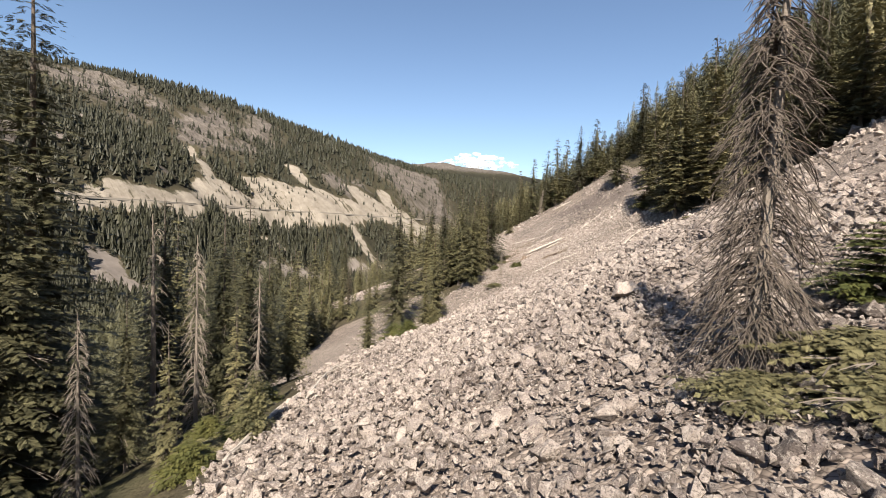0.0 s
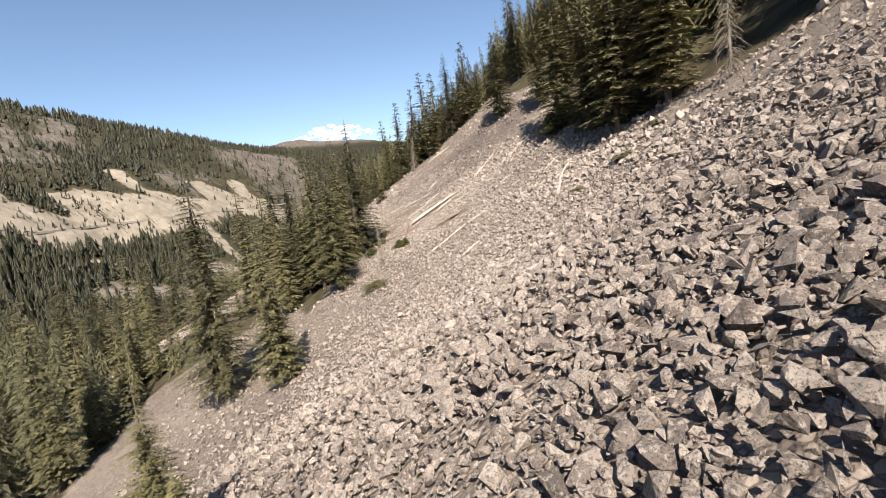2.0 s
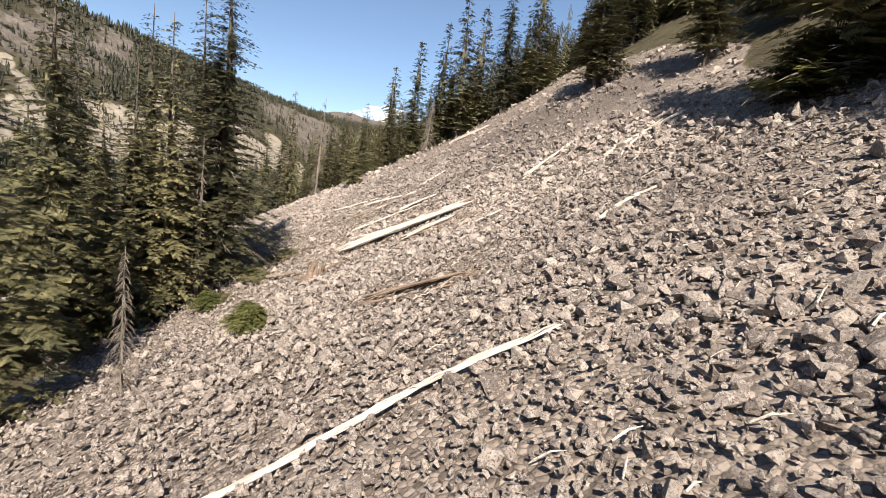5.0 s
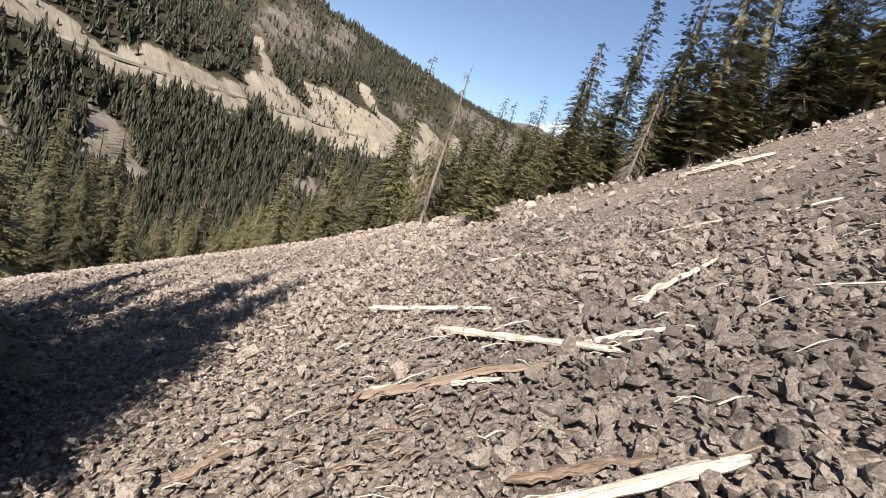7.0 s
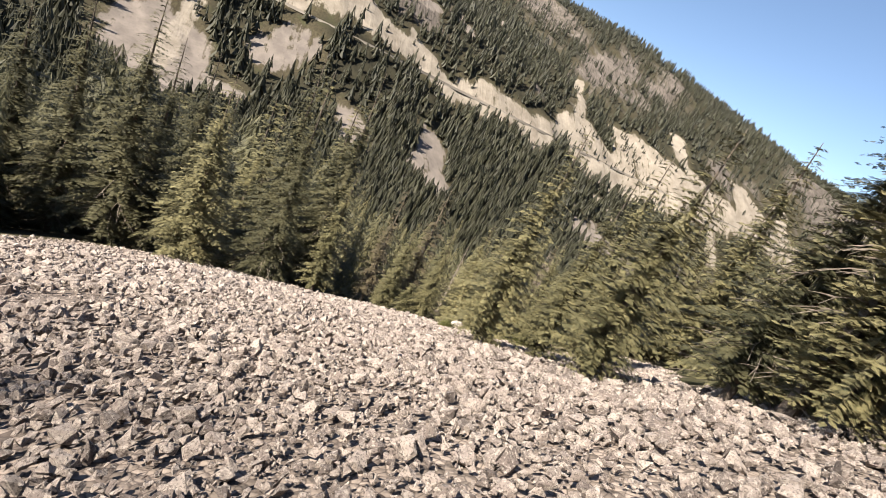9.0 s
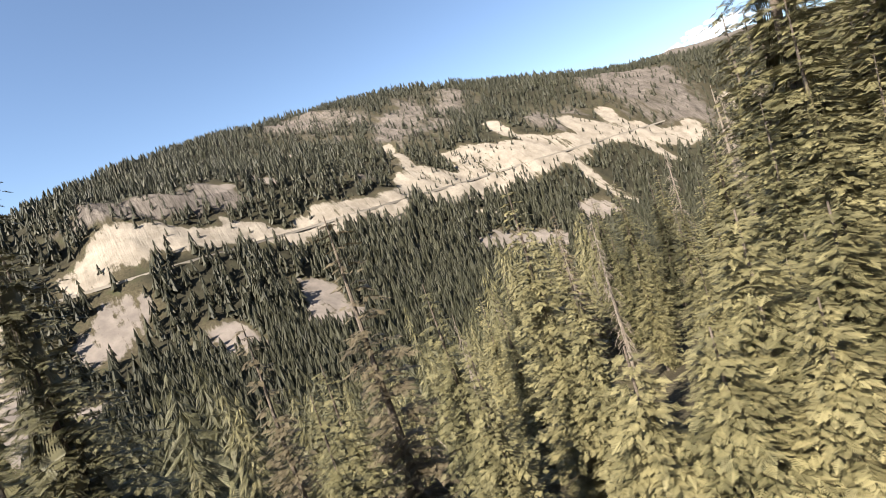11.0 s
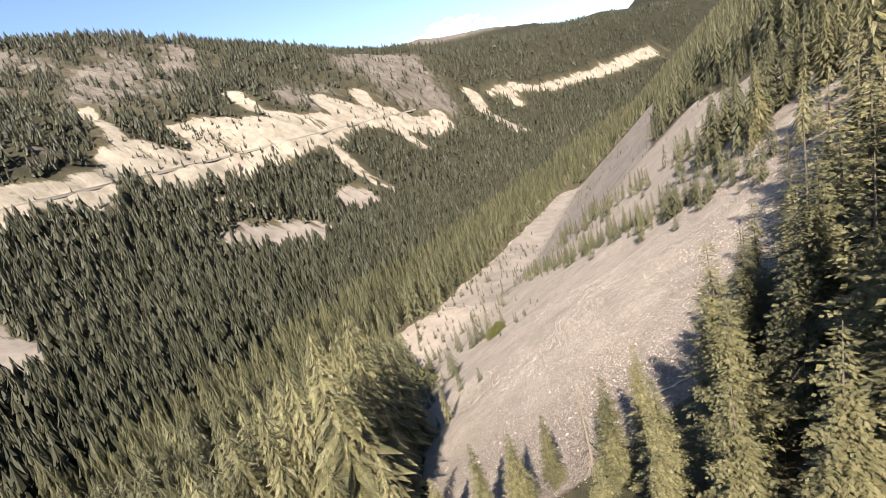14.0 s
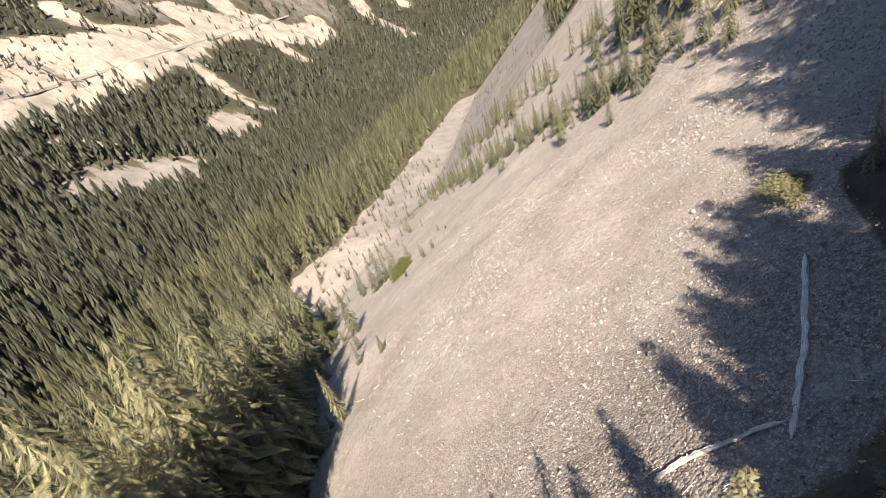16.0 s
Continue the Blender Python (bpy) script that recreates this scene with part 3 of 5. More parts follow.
GREEN = "tall green fir with drooping boughs on the forested slope"
THIN = "thin fir with a bare trunk and few green boughs"
LARGE = "large fir with dead lower boughs, its green darkened as in shade"
YOUNG = "small young fir with bright green boughs on the rubble"
TANGLED = "dead grey tree with tangled drooping bare branches"
KINDS = {
    "fir": [fir(1, 16, 3.0, 46, 8, 8, label=GREEN, leaf=0.66), fir(2, 16, 2.6, 48, 8, 8, 0.06, label=GREEN, leaf=0.66), fir(3, 16, 3.4, 44, 9, 8, 0.05, label=GREEN, leaf=0.66)],
    "far fir": [fir(4, 16, 2.8, 40, 7, 4, 0.03, label=GREEN, slim=1.1, leaf=0.9), fir(5, 16, 2.4, 40, 7, 4, 0.06, label=GREEN, slim=1.1, leaf=0.9, dead=14), fir(6, 16, 3.2, 36, 8, 4, 0.05, label=GREEN, slim=1.1, leaf=0.9)],
    "big": [fir(11, 20, 4.3, 58, 9, 11, 0.08, 0.08, shaded_needles, dead=40, label=LARGE, leaf=0.52), fir(12, 20, 3.9, 60, 9, 11, 0.1, 0.06, shaded_needles, dead=34, label=LARGE, leaf=0.52)],
    "sparse": [fir(21, 16, 1.8, 46, 6, 6, 0.3, 0.12, dead=50, label=THIN, leaf=0.75), fir(22, 16, 1.6, 46, 6, 6, 0.4, 0.22, dead=60, label=THIN, leaf=0.75)],
    "brown": [fir(31, 15, 1.9, 46, 6, 6, 0.25, 0.1, brown_needles, dead=40, label="withered brown fir with thin dry needles", leaf=0.75)],
    "dead": [fir(41, 12, 1.6, 0, 0, 0, dead=190, name="dead_tree", label=TANGLED), fir(42, 14, 1.2, 0, 0, 0, dead=110, name="dead_tree", label=TANGLED)],
    "snag": [fir(42, 14, 1.2, 0, 0, 0, dead=110, name="dead_tree", label="tall leaning dead grey tree with short bare branches")],
    "tangle": [fir(45, 10, 1.35, 0, 0, 0, dead=620, name="dead_tree", label="dead fir wrapped in a dense tangle of drooping grey branches")],
    "small": [fir(51, 5, 1.5, 28, 10, 7, start=0.02, label=YOUNG, name="young_fir", leaf=0.6), fir(52, 5, 1.8, 26, 11, 7, start=0.02, label=YOUNG, name="young_fir", leaf=0.6)],
}
TALL = {"fir": 16, "far fir": 16, "big": 20, "sparse": 16, "brown": 15, "dead": 12, "tangle": 10, "snag": 14, "small": 5}
planted = []
rng = random.Random(77)


def course(y):
    """The line of the open bench and of the dip below it."""
    return np.interp(y, [-10, 14, 40, 68, 90, 104, 130, 140, 210], [0, 1, 8, 16, 18, 14, -5, -12, -11])


def off_course(x, y):
    """Metres to that line."""
    q = np.arange(-10, 240, 2.0)
    return float(np.hypot(course(q) - x, q - y).min())


def plant(kind, x, y, h, lean=0.0, toward=0.0):
    if kind == "fir" and off_course(x, y) > 25:
        kind = "far fir"
    models = KINDS[kind]
    k = h / TALL[kind]
    wide = k * rng.uniform(0.88, 1.15)
    m = Matrix.Translation((x, y, down(x, y))) @ pose(0, 0, 0, lean * math.cos(toward), lean * math.sin(toward), 0) @ pose(0, 0, 0, 0, 0, rng.uniform(0, 360))
    ob = copy_thing(models[rng.randrange(len(models))], m)
    ob.scale = (wide, wide, k)
    planted.append((x, y))


# trees that stand out, from the first bend to the last slope
for kind, x, y, h in (
    ("tangle", 6.2, 9.4, 10), ("big", 37.5, 40, 16), ("big", 36.5, 33, 15), ("fir", 39, 46, 17), ("big", 32.5, 24.5, 13), ("big", 42, 36, 18), ("fir", 37.5, 28, 15), ("big", 36.5, 47.5, 15), ("fir", 31, 64.6, 20), ("fir", 32.8, 60.3, 21), ("fir", 34.1, 79.9, 19), ("fir", 38.4, 108.7, 15), ("big", 33, 67.6, 17), ("big", 36, 66, 16),
    ("fir", 32.2, 71, 13), ("dead", 31.9, 53.2, 11), ("fir", 40, 95.6, 15), ("fir", 5.7, 90.6, 13), ("fir", -0.9, 62.3, 12.5), ("big", -6.4, 70, 20.5), ("fir", 7.1, 90.8, 15), ("small", -6.8, 17.7, 2.6), ("small", -0.6, 37.7, 1.9),
):
    plant(kind, x, y, h)
# firs here with y below 15 are unseen, added to shade the wood beyond
for kind, x, y, h in (
    ("dead", -14.5, 24.2, 10.4), ("dead", -13, 25.4, 10.6), ("dead", -21.3, 26.3, 9.6), ("big", -18.5, 21.5, 25), ("fir", -23, 76, 18), ("fir", -30, 69, 22), ("fir", -0.5, 63.3, 8),
    ("fir", 1.3, 90, 12.7), ("fir", 5.0, 81, 14.5), ("fir", 3.2, 88.5, 18), ("dead", 9.8, 79.6, 4.5), ("dead", 8.4, 91.4, 7.5), ("big", 9.1, 92.8, 18), ("big", 7.0, 96.3, 17), ("big", 4.6, 95, 17), ("fir", 2.9, 93.6, 13), ("big", 0, 97, 17), ("fir", -3, 92, 16), ("big", -2.5, 101, 18), ("fir", 2.4, 100.5, 12), ("fir", -6.5, 97, 18), ("fir", -1.5, 87.5, 13), ("fir", -22, 10, 20), ("fir", -14, 4, 17), ("big", -19, 1, 20), ("fir", -26, 5, 22), ("fir", -16, -6, 20), ("fir", -22, -5, 22), ("fir", -30, 12, 20), ("big", -16, 17, 19), ("big", -21, 22, 21), ("big", -13.5, 20.5, 8), ("big", -12, -8, 22), ("big", -25, -12, 24), ("fir", -33, -2, 24), ("big", -20, -16, 24), ("fir", -16.5, 9, 15), ("fir", -27, 18, 22), ("big", -18, 14.5, 17), ("big", -13, 32, 14), ("big", -16.5, 36, 15.5), ("big", -12.5, 27.5, 12), ("big", -18, 31, 16), ("big", -15, 41.5, 13), ("fir", -21, 38, 17), ("fir", -11.5, 36.5, 10), ("fir", -5.6, 37.2, 5.2), ("fir", -1.2, 38.2, 4.6), ("fir", -24, 24, 11), ("fir", -20, 27, 9), ("fir", -28, 30, 12), ("fir", -31, 26, 15),
):
    plant(kind, x, y, h)
# the rib beyond the bench, some leaning
for kind, x, y, h, lean in (
    ("big", 6.7, 130.5, 12, 3), ("sparse", 8.0, 128.7, 15, 2), ("fir", 8.6, 127.6, 9, 2), ("snag", 12.1, 123.2, 11.6, 2), ("sparse", 11.8, 125, 8, 2), ("fir", 21.6, 139, 17, 0), ("fir", 17.8, 141, 14, 0), ("dead", 25.3, 127.3, 7, 5), ("fir", 27, 131, 17, 2), ("fir", 29.5, 129, 18, 0),
    ("fir", 32.5, 132, 17, 1), ("big", 36, 131, 18, 0), ("fir", 40, 130, 17, 0), ("fir", 13, 126.5, 9, 3), ("fir", 3, 129.5, 9, 3), ("fir", -2, 131, 10, 2), ("fir", 24, 134, 17, 2), ("small", 16.2, 119, 4.4, 4), ("fir", 22, 128.5, 8, 1), ("fir", 19, 127.5, 7, 2), ("fir", 25.5, 128.5, 9, 0), ("fir", 17, 129.5, 8, 2), ("fir", 14.5, 130, 10, 3), ("fir", 11, 128.5, 6, 2), ("fir", 8.2, 128.8, 6, 1), ("fir", 0.5, 131.5, 8, 2), ("fir", 20.5, 131, 12, 1), ("fir", 29, 133, 12, 1),
):
    plant(kind, x, y, h, lean, 2.0)
for kind, x, y, h in (
    ("big", -33.7, 139, 24), ("big", -29.2, 142.4, 23), ("big", -27.5, 136.5, 17), ("fir", -31.5, 131, 17), ("fir", -24, 139.5, 12), ("big", -37, 134, 18), ("big", -44, 128.5, 25), ("big", -50, 125, 26), ("big", -41, 133, 22), ("big", -56, 121.5, 26), ("big", -47, 132, 24), ("brown", -20, 147, 13), ("brown", -24.9, 146.6, 12.8), ("fir", -49, 144, 24), ("fir", -8.5, 148.5, 9), ("fir", -1, 143.5, 11),
    ("fir", -15, 148, 10), ("fir", -7.5, 156, 19), ("fir", -3.5, 160, 18), ("fir", -1, 166, 19), ("fir", -4.5, 171, 17), ("fir", 1, 157, 20), ("fir", 3, 172, 20), ("sparse", -7.5, 164, 13), ("small", -16.8, 143.6, 3), ("small", -13, 146, 4), ("small", -5.5, 151, 3), ("small", -2, 150, 4), ("small", -8.7, 152, 4), ("small", -3.5, 147, 2.4), ("small", -11.2, 145.2, 4.5), ("small", -9.6, 145.4, 4), ("small", -12.6, 145, 5), ("small", -7.2, 142.6, 3), ("small", -5.9, 141.6, 3.4), ("small", -8.8, 147.6, 5), ("small", -6.6, 145.6, 4), ("small", -5, 144.4, 4.5), ("small", -10.4, 147.4, 6), ("small", -4.6, 140.6, 3), ("sparse", -7.4, 179.5, 15.8), ("fir", 8, 208, 17), ("fir", 13, 212, 18), ("fir", 4.2, 205.7, 13), ("dead", -9, 211, 8.5), ("fir", -1.5, 204.5, 13.5), ("fir", -5, 209, 8.5),
    ("fir", 10, 204, 17), ("fir", 15, 207, 19), ("fir", 18, 215, 17), ("fir", -12, 212.5, 7), ("fir", -15, 212, 7.5), ("fir", -18, 211, 9), ("fir", -22, 212, 8), ("fir", 0.5, 209, 7), ("fir", -8, 207, 9), ("fir", 2, 201, 15), ("fir", 4.5, 203, 15), ("fir", 7, 204, 16), ("fir", -3, 200.5, 12), ("fir", 11, 208, 16), ("fir", 12.5, 203, 17), ("fir", 1, 197, 15), ("fir", 5.5, 196, 17), ("snag", -17, 165, 10), ("snag", -21, 172, 12), ("snag", -13, 178, 12), ("snag", -25, 160, 10), ("snag", -9, 170, 12), ("snag", -30, 176, 12), ("snag", -18, 185, 12), ("snag", -8, 184, 14), ("snag", -24, 190, 10), ("fir", 6, 199, 18), ("big", 10, 198, 20), ("big", 4, 193, 18), ("fir", 9, 192, 20), ("fir", 14, 200, 20), ("big", 17, 195, 20), ("fir", 5, 187, 18), ("fir", 12, 187, 20), ("fir", 2, 186, 21), ("fir", 6, 184, 21), ("big", 9, 188, 22), ("fir", 3, 190.5, 20), ("fir", 0.5, 193.5, 17), ("fir", 7.5, 193.5, 21), ("fir", 12, 194, 21),
    ("big", 3, 209, 11), ("fir", 5, 211, 12), ("big", 1.5, 206.5, 12), ("big", 6.5, 209.5, 15), ("fir", -0.4, 208.3, 7), ("big", 1.5, 201, 17), ("big", 4, 198, 18), ("fir", -8, 198, 9), ("fir", -5.5, 196, 10), ("fir", -10.5, 200.5, 7), ("fir", -6.5, 202, 9), ("fir", -13, 197, 8), ("fir", -3.5, 193, 12), ("fir", -11, 193, 8), ("fir", -17, 146, 9), ("fir", -15.5, 144.5, 7), ("fir", -18.5, 143, 8), ("fir", -20, 144.8, 9), ("fir", -13.8, 147, 8), ("fir", -38, 143, 25), ("fir", -7, 150.5, 7), ("fir", -5.5, 153, 8), ("fir", -8.8, 153.5, 8), ("small", -9.5, 150.5, 4), ("fir", -43, 142, 22), ("fir", -34, 144.5, 22), ("fir", -62, 138, 24), ("fir", -72, 136, 28), ("fir", -67, 141, 26), ("fir", -56, 141, 21),
    ("fir", -9.5, 168, 8), ("fir", -8.5, 161.5, 13), ("fir", -10, 165, 10), ("fir", -5.8, 163, 15), ("fir", -7, 173, 12), ("fir", -12.2, 160.5, 7), ("fir", -14.5, 161, 6.5), ("fir", -9.9, 174, 9), ("fir", -12.5, 171, 8.5), ("fir", -5, 177, 13), ("fir", -11, 163, 7.5), ("fir", -6.5, 168, 13), ("fir", -14.5, 166, 8),
):
    plant(kind, x, y, h)


def free(x, y, gap):
    return all((x - a) ** 2 + (y - b) ** 2 > gap * gap for a, b in planted)


def ceiling(x, y):
    """How high the tops stand in the dip below the bench."""
    top = np.interp(y, [135, 150, 165, 180, 195, 212], [-15.5, -14.5, -13, -11.5, -13, -17])
    return float(top + np.interp(y, [180, 192], [1.3, 0.45]) * max(0, x + 9) + 0.12 * max(0, -22 - x))


def wood_at(x, y):
    """Whether the near side bears wood here."""
    if y < 122:
        return float(rubble_at(np.array([x]), np.array([y]))[0]) < 0.05 and (x < lower_edge(y) - 1 or x > upper_edge(y) + 1.5)
    if y < 150 and x < np.interp(y, [122, 129, 141, 150], [-10, -10, -12, 20]):
        return y > np.interp(x, [-70, -30, -10, 0], [146, 146, 148, 148]) or x < -42
    return float(rubble_at(np.array([x]), np.array([y]))[0]) < 0.05


# single trees beside and below the way
ZONES = ((-24, 8, 14, 104, 18), (22, 58, 6, 126, 16), (8, 50, 126, 150, 24), (-22, 1, 150, 188, 34), (2, 40, 150, 224, 8))
for zone, (x0, x1, y0, y1, quota) in enumerate(ZONES):
    tries = 0
    while quota and tries < 5000:
        tries += 1
        x, y = rng.uniform(x0, x1), rng.uniform(y0, y1)
        if not wood_at(x, y) or not free(x, y, 2.2 if zone == 3 else 3.0) or math.hypot(x, y) < 8 or (y < 40 and abs(x) < 7) or (zone == 0 and 27 < y < 82):
            continue
        roll = rng.random()
        kind = "fir" if roll < 0.66 else "sparse" if roll < 0.82 else "big" if roll < 0.9 else "brown" if roll < 0.95 else "dead"
        h = rng.uniform(10, 19)
        if zone == 3 and x < 4:
            kind = "far fir" if kind == "fir" and x < -26 else kind
            h = min(h, max(5.5, ceiling(x, y) + rng.uniform(-3, 1) - down(x, y)))
        if zone > 2 and y > 210 and x < 16:
            h = min(h, max(5.0, -12 + 0.5 * max(0, x) - down(x, y)))
        if zone == 0:
            h = min(h, max(5.0, (-3.5 if y < 45 else -9.0) - down(x, y)))
        if zone in (1, 2):
            kind = ("big" if zone == 1 and roll < 0.5 else "fir") if kind in ("fir", "brown", "dead") else kind
            h = rng.uniform(12, 20) if zone == 1 else rng.uniform(9, 15)
        plant(kind, x, y, h)
        quota -= 1
for models in KINDS.values():
    for ob in models:
        for o in (*ob.children_recursive, ob):
            bpy.data.objects.remove(o)


# ---- the woods farther off ----
def scatter(points, heights, variants, seed):
    """Many small trees in one mesh."""
    r = np.random.RandomState(seed)
    v, f, tint, side, n = [], [], [], [], 0
    pick = r.randint(len(variants), size=len(points))
    for i, (pv, pf, across) in enumerate(variants):
        sel = np.where(pick == i)[0]
        if not len(sel):
            continue
        a = r.uniform(0, 6.283, len(sel))
        h = heights[sel]
        w = h * r.uniform(0.8, 1.25, len(sel))
        c, s = np.cos(a), np.sin(a)
        q = np.stack([(pv[None, :, 0] * c[:, None] - pv[None, :, 1] * s[:, None]) * w[:, None], (pv[None, :, 0] * s[:, None] + pv[None, :, 1] * c[:, None]) * w[:, None], pv[None, :, 2] * h[:, None]], -1)
        q += points[sel][:, None]
        v.append(q.reshape(-1, 3))
        tint.append(np.repeat(r.uniform(0, 1, len(sel)), len(pv)))
        side.append(np.tile(across, len(sel)))
        f.append((np.asarray(pf)[None] + (np.arange(len(sel)) * len(pv))[:, None, None] + n).reshape(-1, pf.shape[1]))
        n += q.shape[0] * q.shape[1]
    return np.concatenate(v), np.concatenate(f), np.concatenate(tint), np.concatenate(side)


def tiny(seed, tiers, sides, wide=0.2, steep=1.5):
    """A far fir: ragged tiers of spreading, drooping boughs."""
    r = random.Random(seed)
    v, f = [], []
    wide = wide * r.uniform(0.75, 1.2)
    for t in range(tiers):
        u = 0.04 + 0.96 * (t + r.uniform(-0.2, 0.3)) / tiers
        rad = wide * (1 - u) ** 0.8 * r.uniform(0.8, 1.15) + 0.012
        top = min(1.0, u + steep / tiers) if t < tiers - 1 else 1.0
        turn = r.uniform(0, 6.283)
        for k in range(sides):
            a = turn + (k + r.uniform(-0.3, 0.3)) * 6.283 / sides
            b = 2.3 / sides
            ra = rad * r.uniform(0.65, 1.25)
            i = len(v)
            sink = u - ra * r.uniform(0.1, 0.5)
            lift = u + r.uniform(-0.01, 0.03)
            v += [(0, 0, top), (math.cos(a - b) * ra * 0.66, math.sin(a - b) * ra * 0.66, lift), (math.cos(a) * ra, math.sin(a) * ra, sink), (math.cos(a + b) * ra * 0.66, math.sin(a + b) * ra * 0.66, lift)]
            f.append((i, i + 1, i + 2, i + 3))
    return np.array(v), np.array(f), np.tile((0.0, 1.0, 0.0, -1.0), len(f))


def far_woods():
    r = np.random.RandomState(5)
    x = np.concatenate([r.uniform(-1000, 450, 52000), r.uniform(-330, 120, 24000), r.uniform(-60, 70, 5200), r.uniform(-150, -42, 4200), r.uniform(-500, 1100, 26000), r.uniform(50, 420, 9000)])
    y = np.concatenate([r.uniform(-60, 1500, 52000), r.uniform(120, 800, 24000), r.uniform(-10, 330, 5200), r.uniform(-20, 170, 4200), r.uniform(1300, 2500, 26000), r.uniform(230, 1000, 9000)])
    d = across(x, y)
    pale, grey, cliff = far_masks(x, y)
    rub = rubble_at(x, y)
    f = fractal(x, y, 90, 61)
    keep = np.where(d > 5, np.clip(0.35 + 1.2 * f, 0.4, 1), np.clip(2.0 * (fractal(x, y, 22, 63) - 0.2), 0.15, 0.8))
    keep *= (1 - 0.82 * np.clip((pale - 0.38) * 2.5, 0, 1)) * (1 - np.where(d > 100, 1.0, 0.0) * np.clip((grey - 0.45) * 2.5, 0, 1)) * (1 - 0.72 * np.clip(cliff * 1.2, 0, 1)) * (1 - np.clip(rub * 3, 0, 1) * np.where((y > 236) & ((x < -18) | (y > 290)), 0.86, 1.0))
    keep *= np.where((np.abs(ground(x, y) - ROAD_Z) < 3) & (d > 200), 0.15, 1)
    dip = (y > 120) & (y < 214) & (x > -57) & (x < 60)
    keep *= np.where(dip, np.where(y > 144, np.where(x > -26, 0.95, 0.62), np.where(x > 6, 0.5, 0.0)), 1)
    keep *= np.where((y < 125) & (x > -60) & (x < 64), np.where((x < lower_edge(y) - 5) & (y > 12) | (x > upper_edge(y) + 4), 1.0, 0.0), 1)
    keep *= np.where((y >= 120) & (y < 146) & (x <= 6) & (x > -56), 0.0, 1)
    keep *= np.where((y > 26) & (y < 82) & (x > -26) & (x < 6), 0.04, 1)
    keep *= np.where((y > 20) & (y < 64) & (x <= -26) & (x > -45), 0.5, 1)
    keep *= np.where((y > 240) & (x > 0) & (x < 80) & (y < 480), 0.5, 1)
    far = np.hypot(x, y - 150)
    keep *= np.where(far > 330, 0.8 * np.clip(1.2 - far / 2600, 0.3, 1), 1)
    sel = r.uniform(0, 1, len(x)) < keep
    x, y, d = x[sel], y[sel], d[sel]
    # young trees in bands on the bare slope, and the wood above it
    u, w = r.uniform(0, 1, 620), r.normal(0, 1, 620)
    by = np.concatenate([250 + 190 * u[:260], 270 + 200 * u[260:400], 234 + 75 * u[400:500], 385 + 175 * u[500:]])
    bx = np.concatenate([36 - 0.13 * (by[:260] - 261) + 3.5 * w[:260], 62 - 0.1 * (by[260:400] - 270) + 6 * w[260:400], 56 + 8 * w[400:500], river(by[500:]) + 27 + 14 * w[500:]])
    grown = np.concatenate([r.uniform(2.5, 8, 260), r.uniform(3, 10, 140), r.uniform(8, 15, 100), r.uniform(2, 7, 120)])
    x, y = np.concatenate([x, bx]), np.concatenate([y, by])
    d = across(x, y)
    h = (r.uniform(7, 17, len(x)) + 5 * (fractal(x, y, 40, 67) - 0.5)) * np.where(d > 15, 1.38, np.where((y > 216) | (x < -60), 1.5, 1.0)) * np.where(far_masks(x, y)[0] > 0.35, 0.45, 1.0) * (1 - 0.45 * np.clip(far_masks(x, y)[2], 0, 1))
    p = np.stack([x, y, land(x, y) - 0.4], -1)
    cap = np.interp(y, [135, 150, 165, 180, 195, 212], [-15.5, -14.5, -13, -11.5, -13, -17]) + np.interp(y, [180, 192], [1.3, 0.45]) * np.maximum(0, x + 9) + 0.12 * np.maximum(0, -22 - x) - 1.5
    h = np.where((y > 135) & (y < 216) & (x > -60), np.clip(np.minimum(h, cap - p[:, 2]), 3.5, 18), h)
    h = np.where((y > 20) & (y < 122) & (x > -75) & (x < lower_edge(y)), np.clip(np.minimum(h, -13 - p[:, 2]), 4, 18), h)
    h = np.where((y > 214) & (x > 0) & (rubble_at(x + 8, y) + rubble_at(x - 8, y) > 0.4), h * 0.4, h)
    h = np.where((y > 230) & (rubble_at(x, y) > 0.3), h * r.uniform(0.15, 0.5, len(x)), h)
    h = np.where((y > 236) & (x > -5) & (x < 80) & (y < 480), h * r.uniform(0.25, 0.8, len(x)), h)
    h[-len(grown):] = grown
    beside = (np.abs(x - np.interp(y, [-10, 14, 40, 68, 90, 104, 130, 140, 210], [0, 1, 8, 16, 18, 14, -5, -12, -11])) < 40) & (y > -20) & (y < 255) | (x > 20) & (x < 58) & (y > 84) & (y < 140) | (x > 38) & (x < 66) & (y > 232) & (y < 275)
    clear = np.ones(len(x), bool)
    taken = np.array(planted)
    for i in np.where(beside)[0]:
        clear[i] = ((taken - (x[i], y[i])) ** 2).sum(1).min() > 5 and off_course(x[i], y[i]) > (22 if y[i] < 140 else 12) and not (8 < x[i] < 46 and 116 < y[i] < 150)
    away = np.hypot(x + 8, y - 190)
    middle = (away < 105) & ~beside & (d < 20)
    close = (away < 380) & (d < 20) & ~beside & ~middle

    hanging = middle & (np.hypot(x + 12, y - 178) < 46) & (y > 142)
    below = (middle | close) & ~hanging & (np.hypot(x + 12, y - 185) < 170)
    low_wood = (middle | close) & ~hanging & ~below
    floor = (d < 45) & ~close & ~beside & ~middle
    remote = ~floor & ~close & ~beside & ~middle
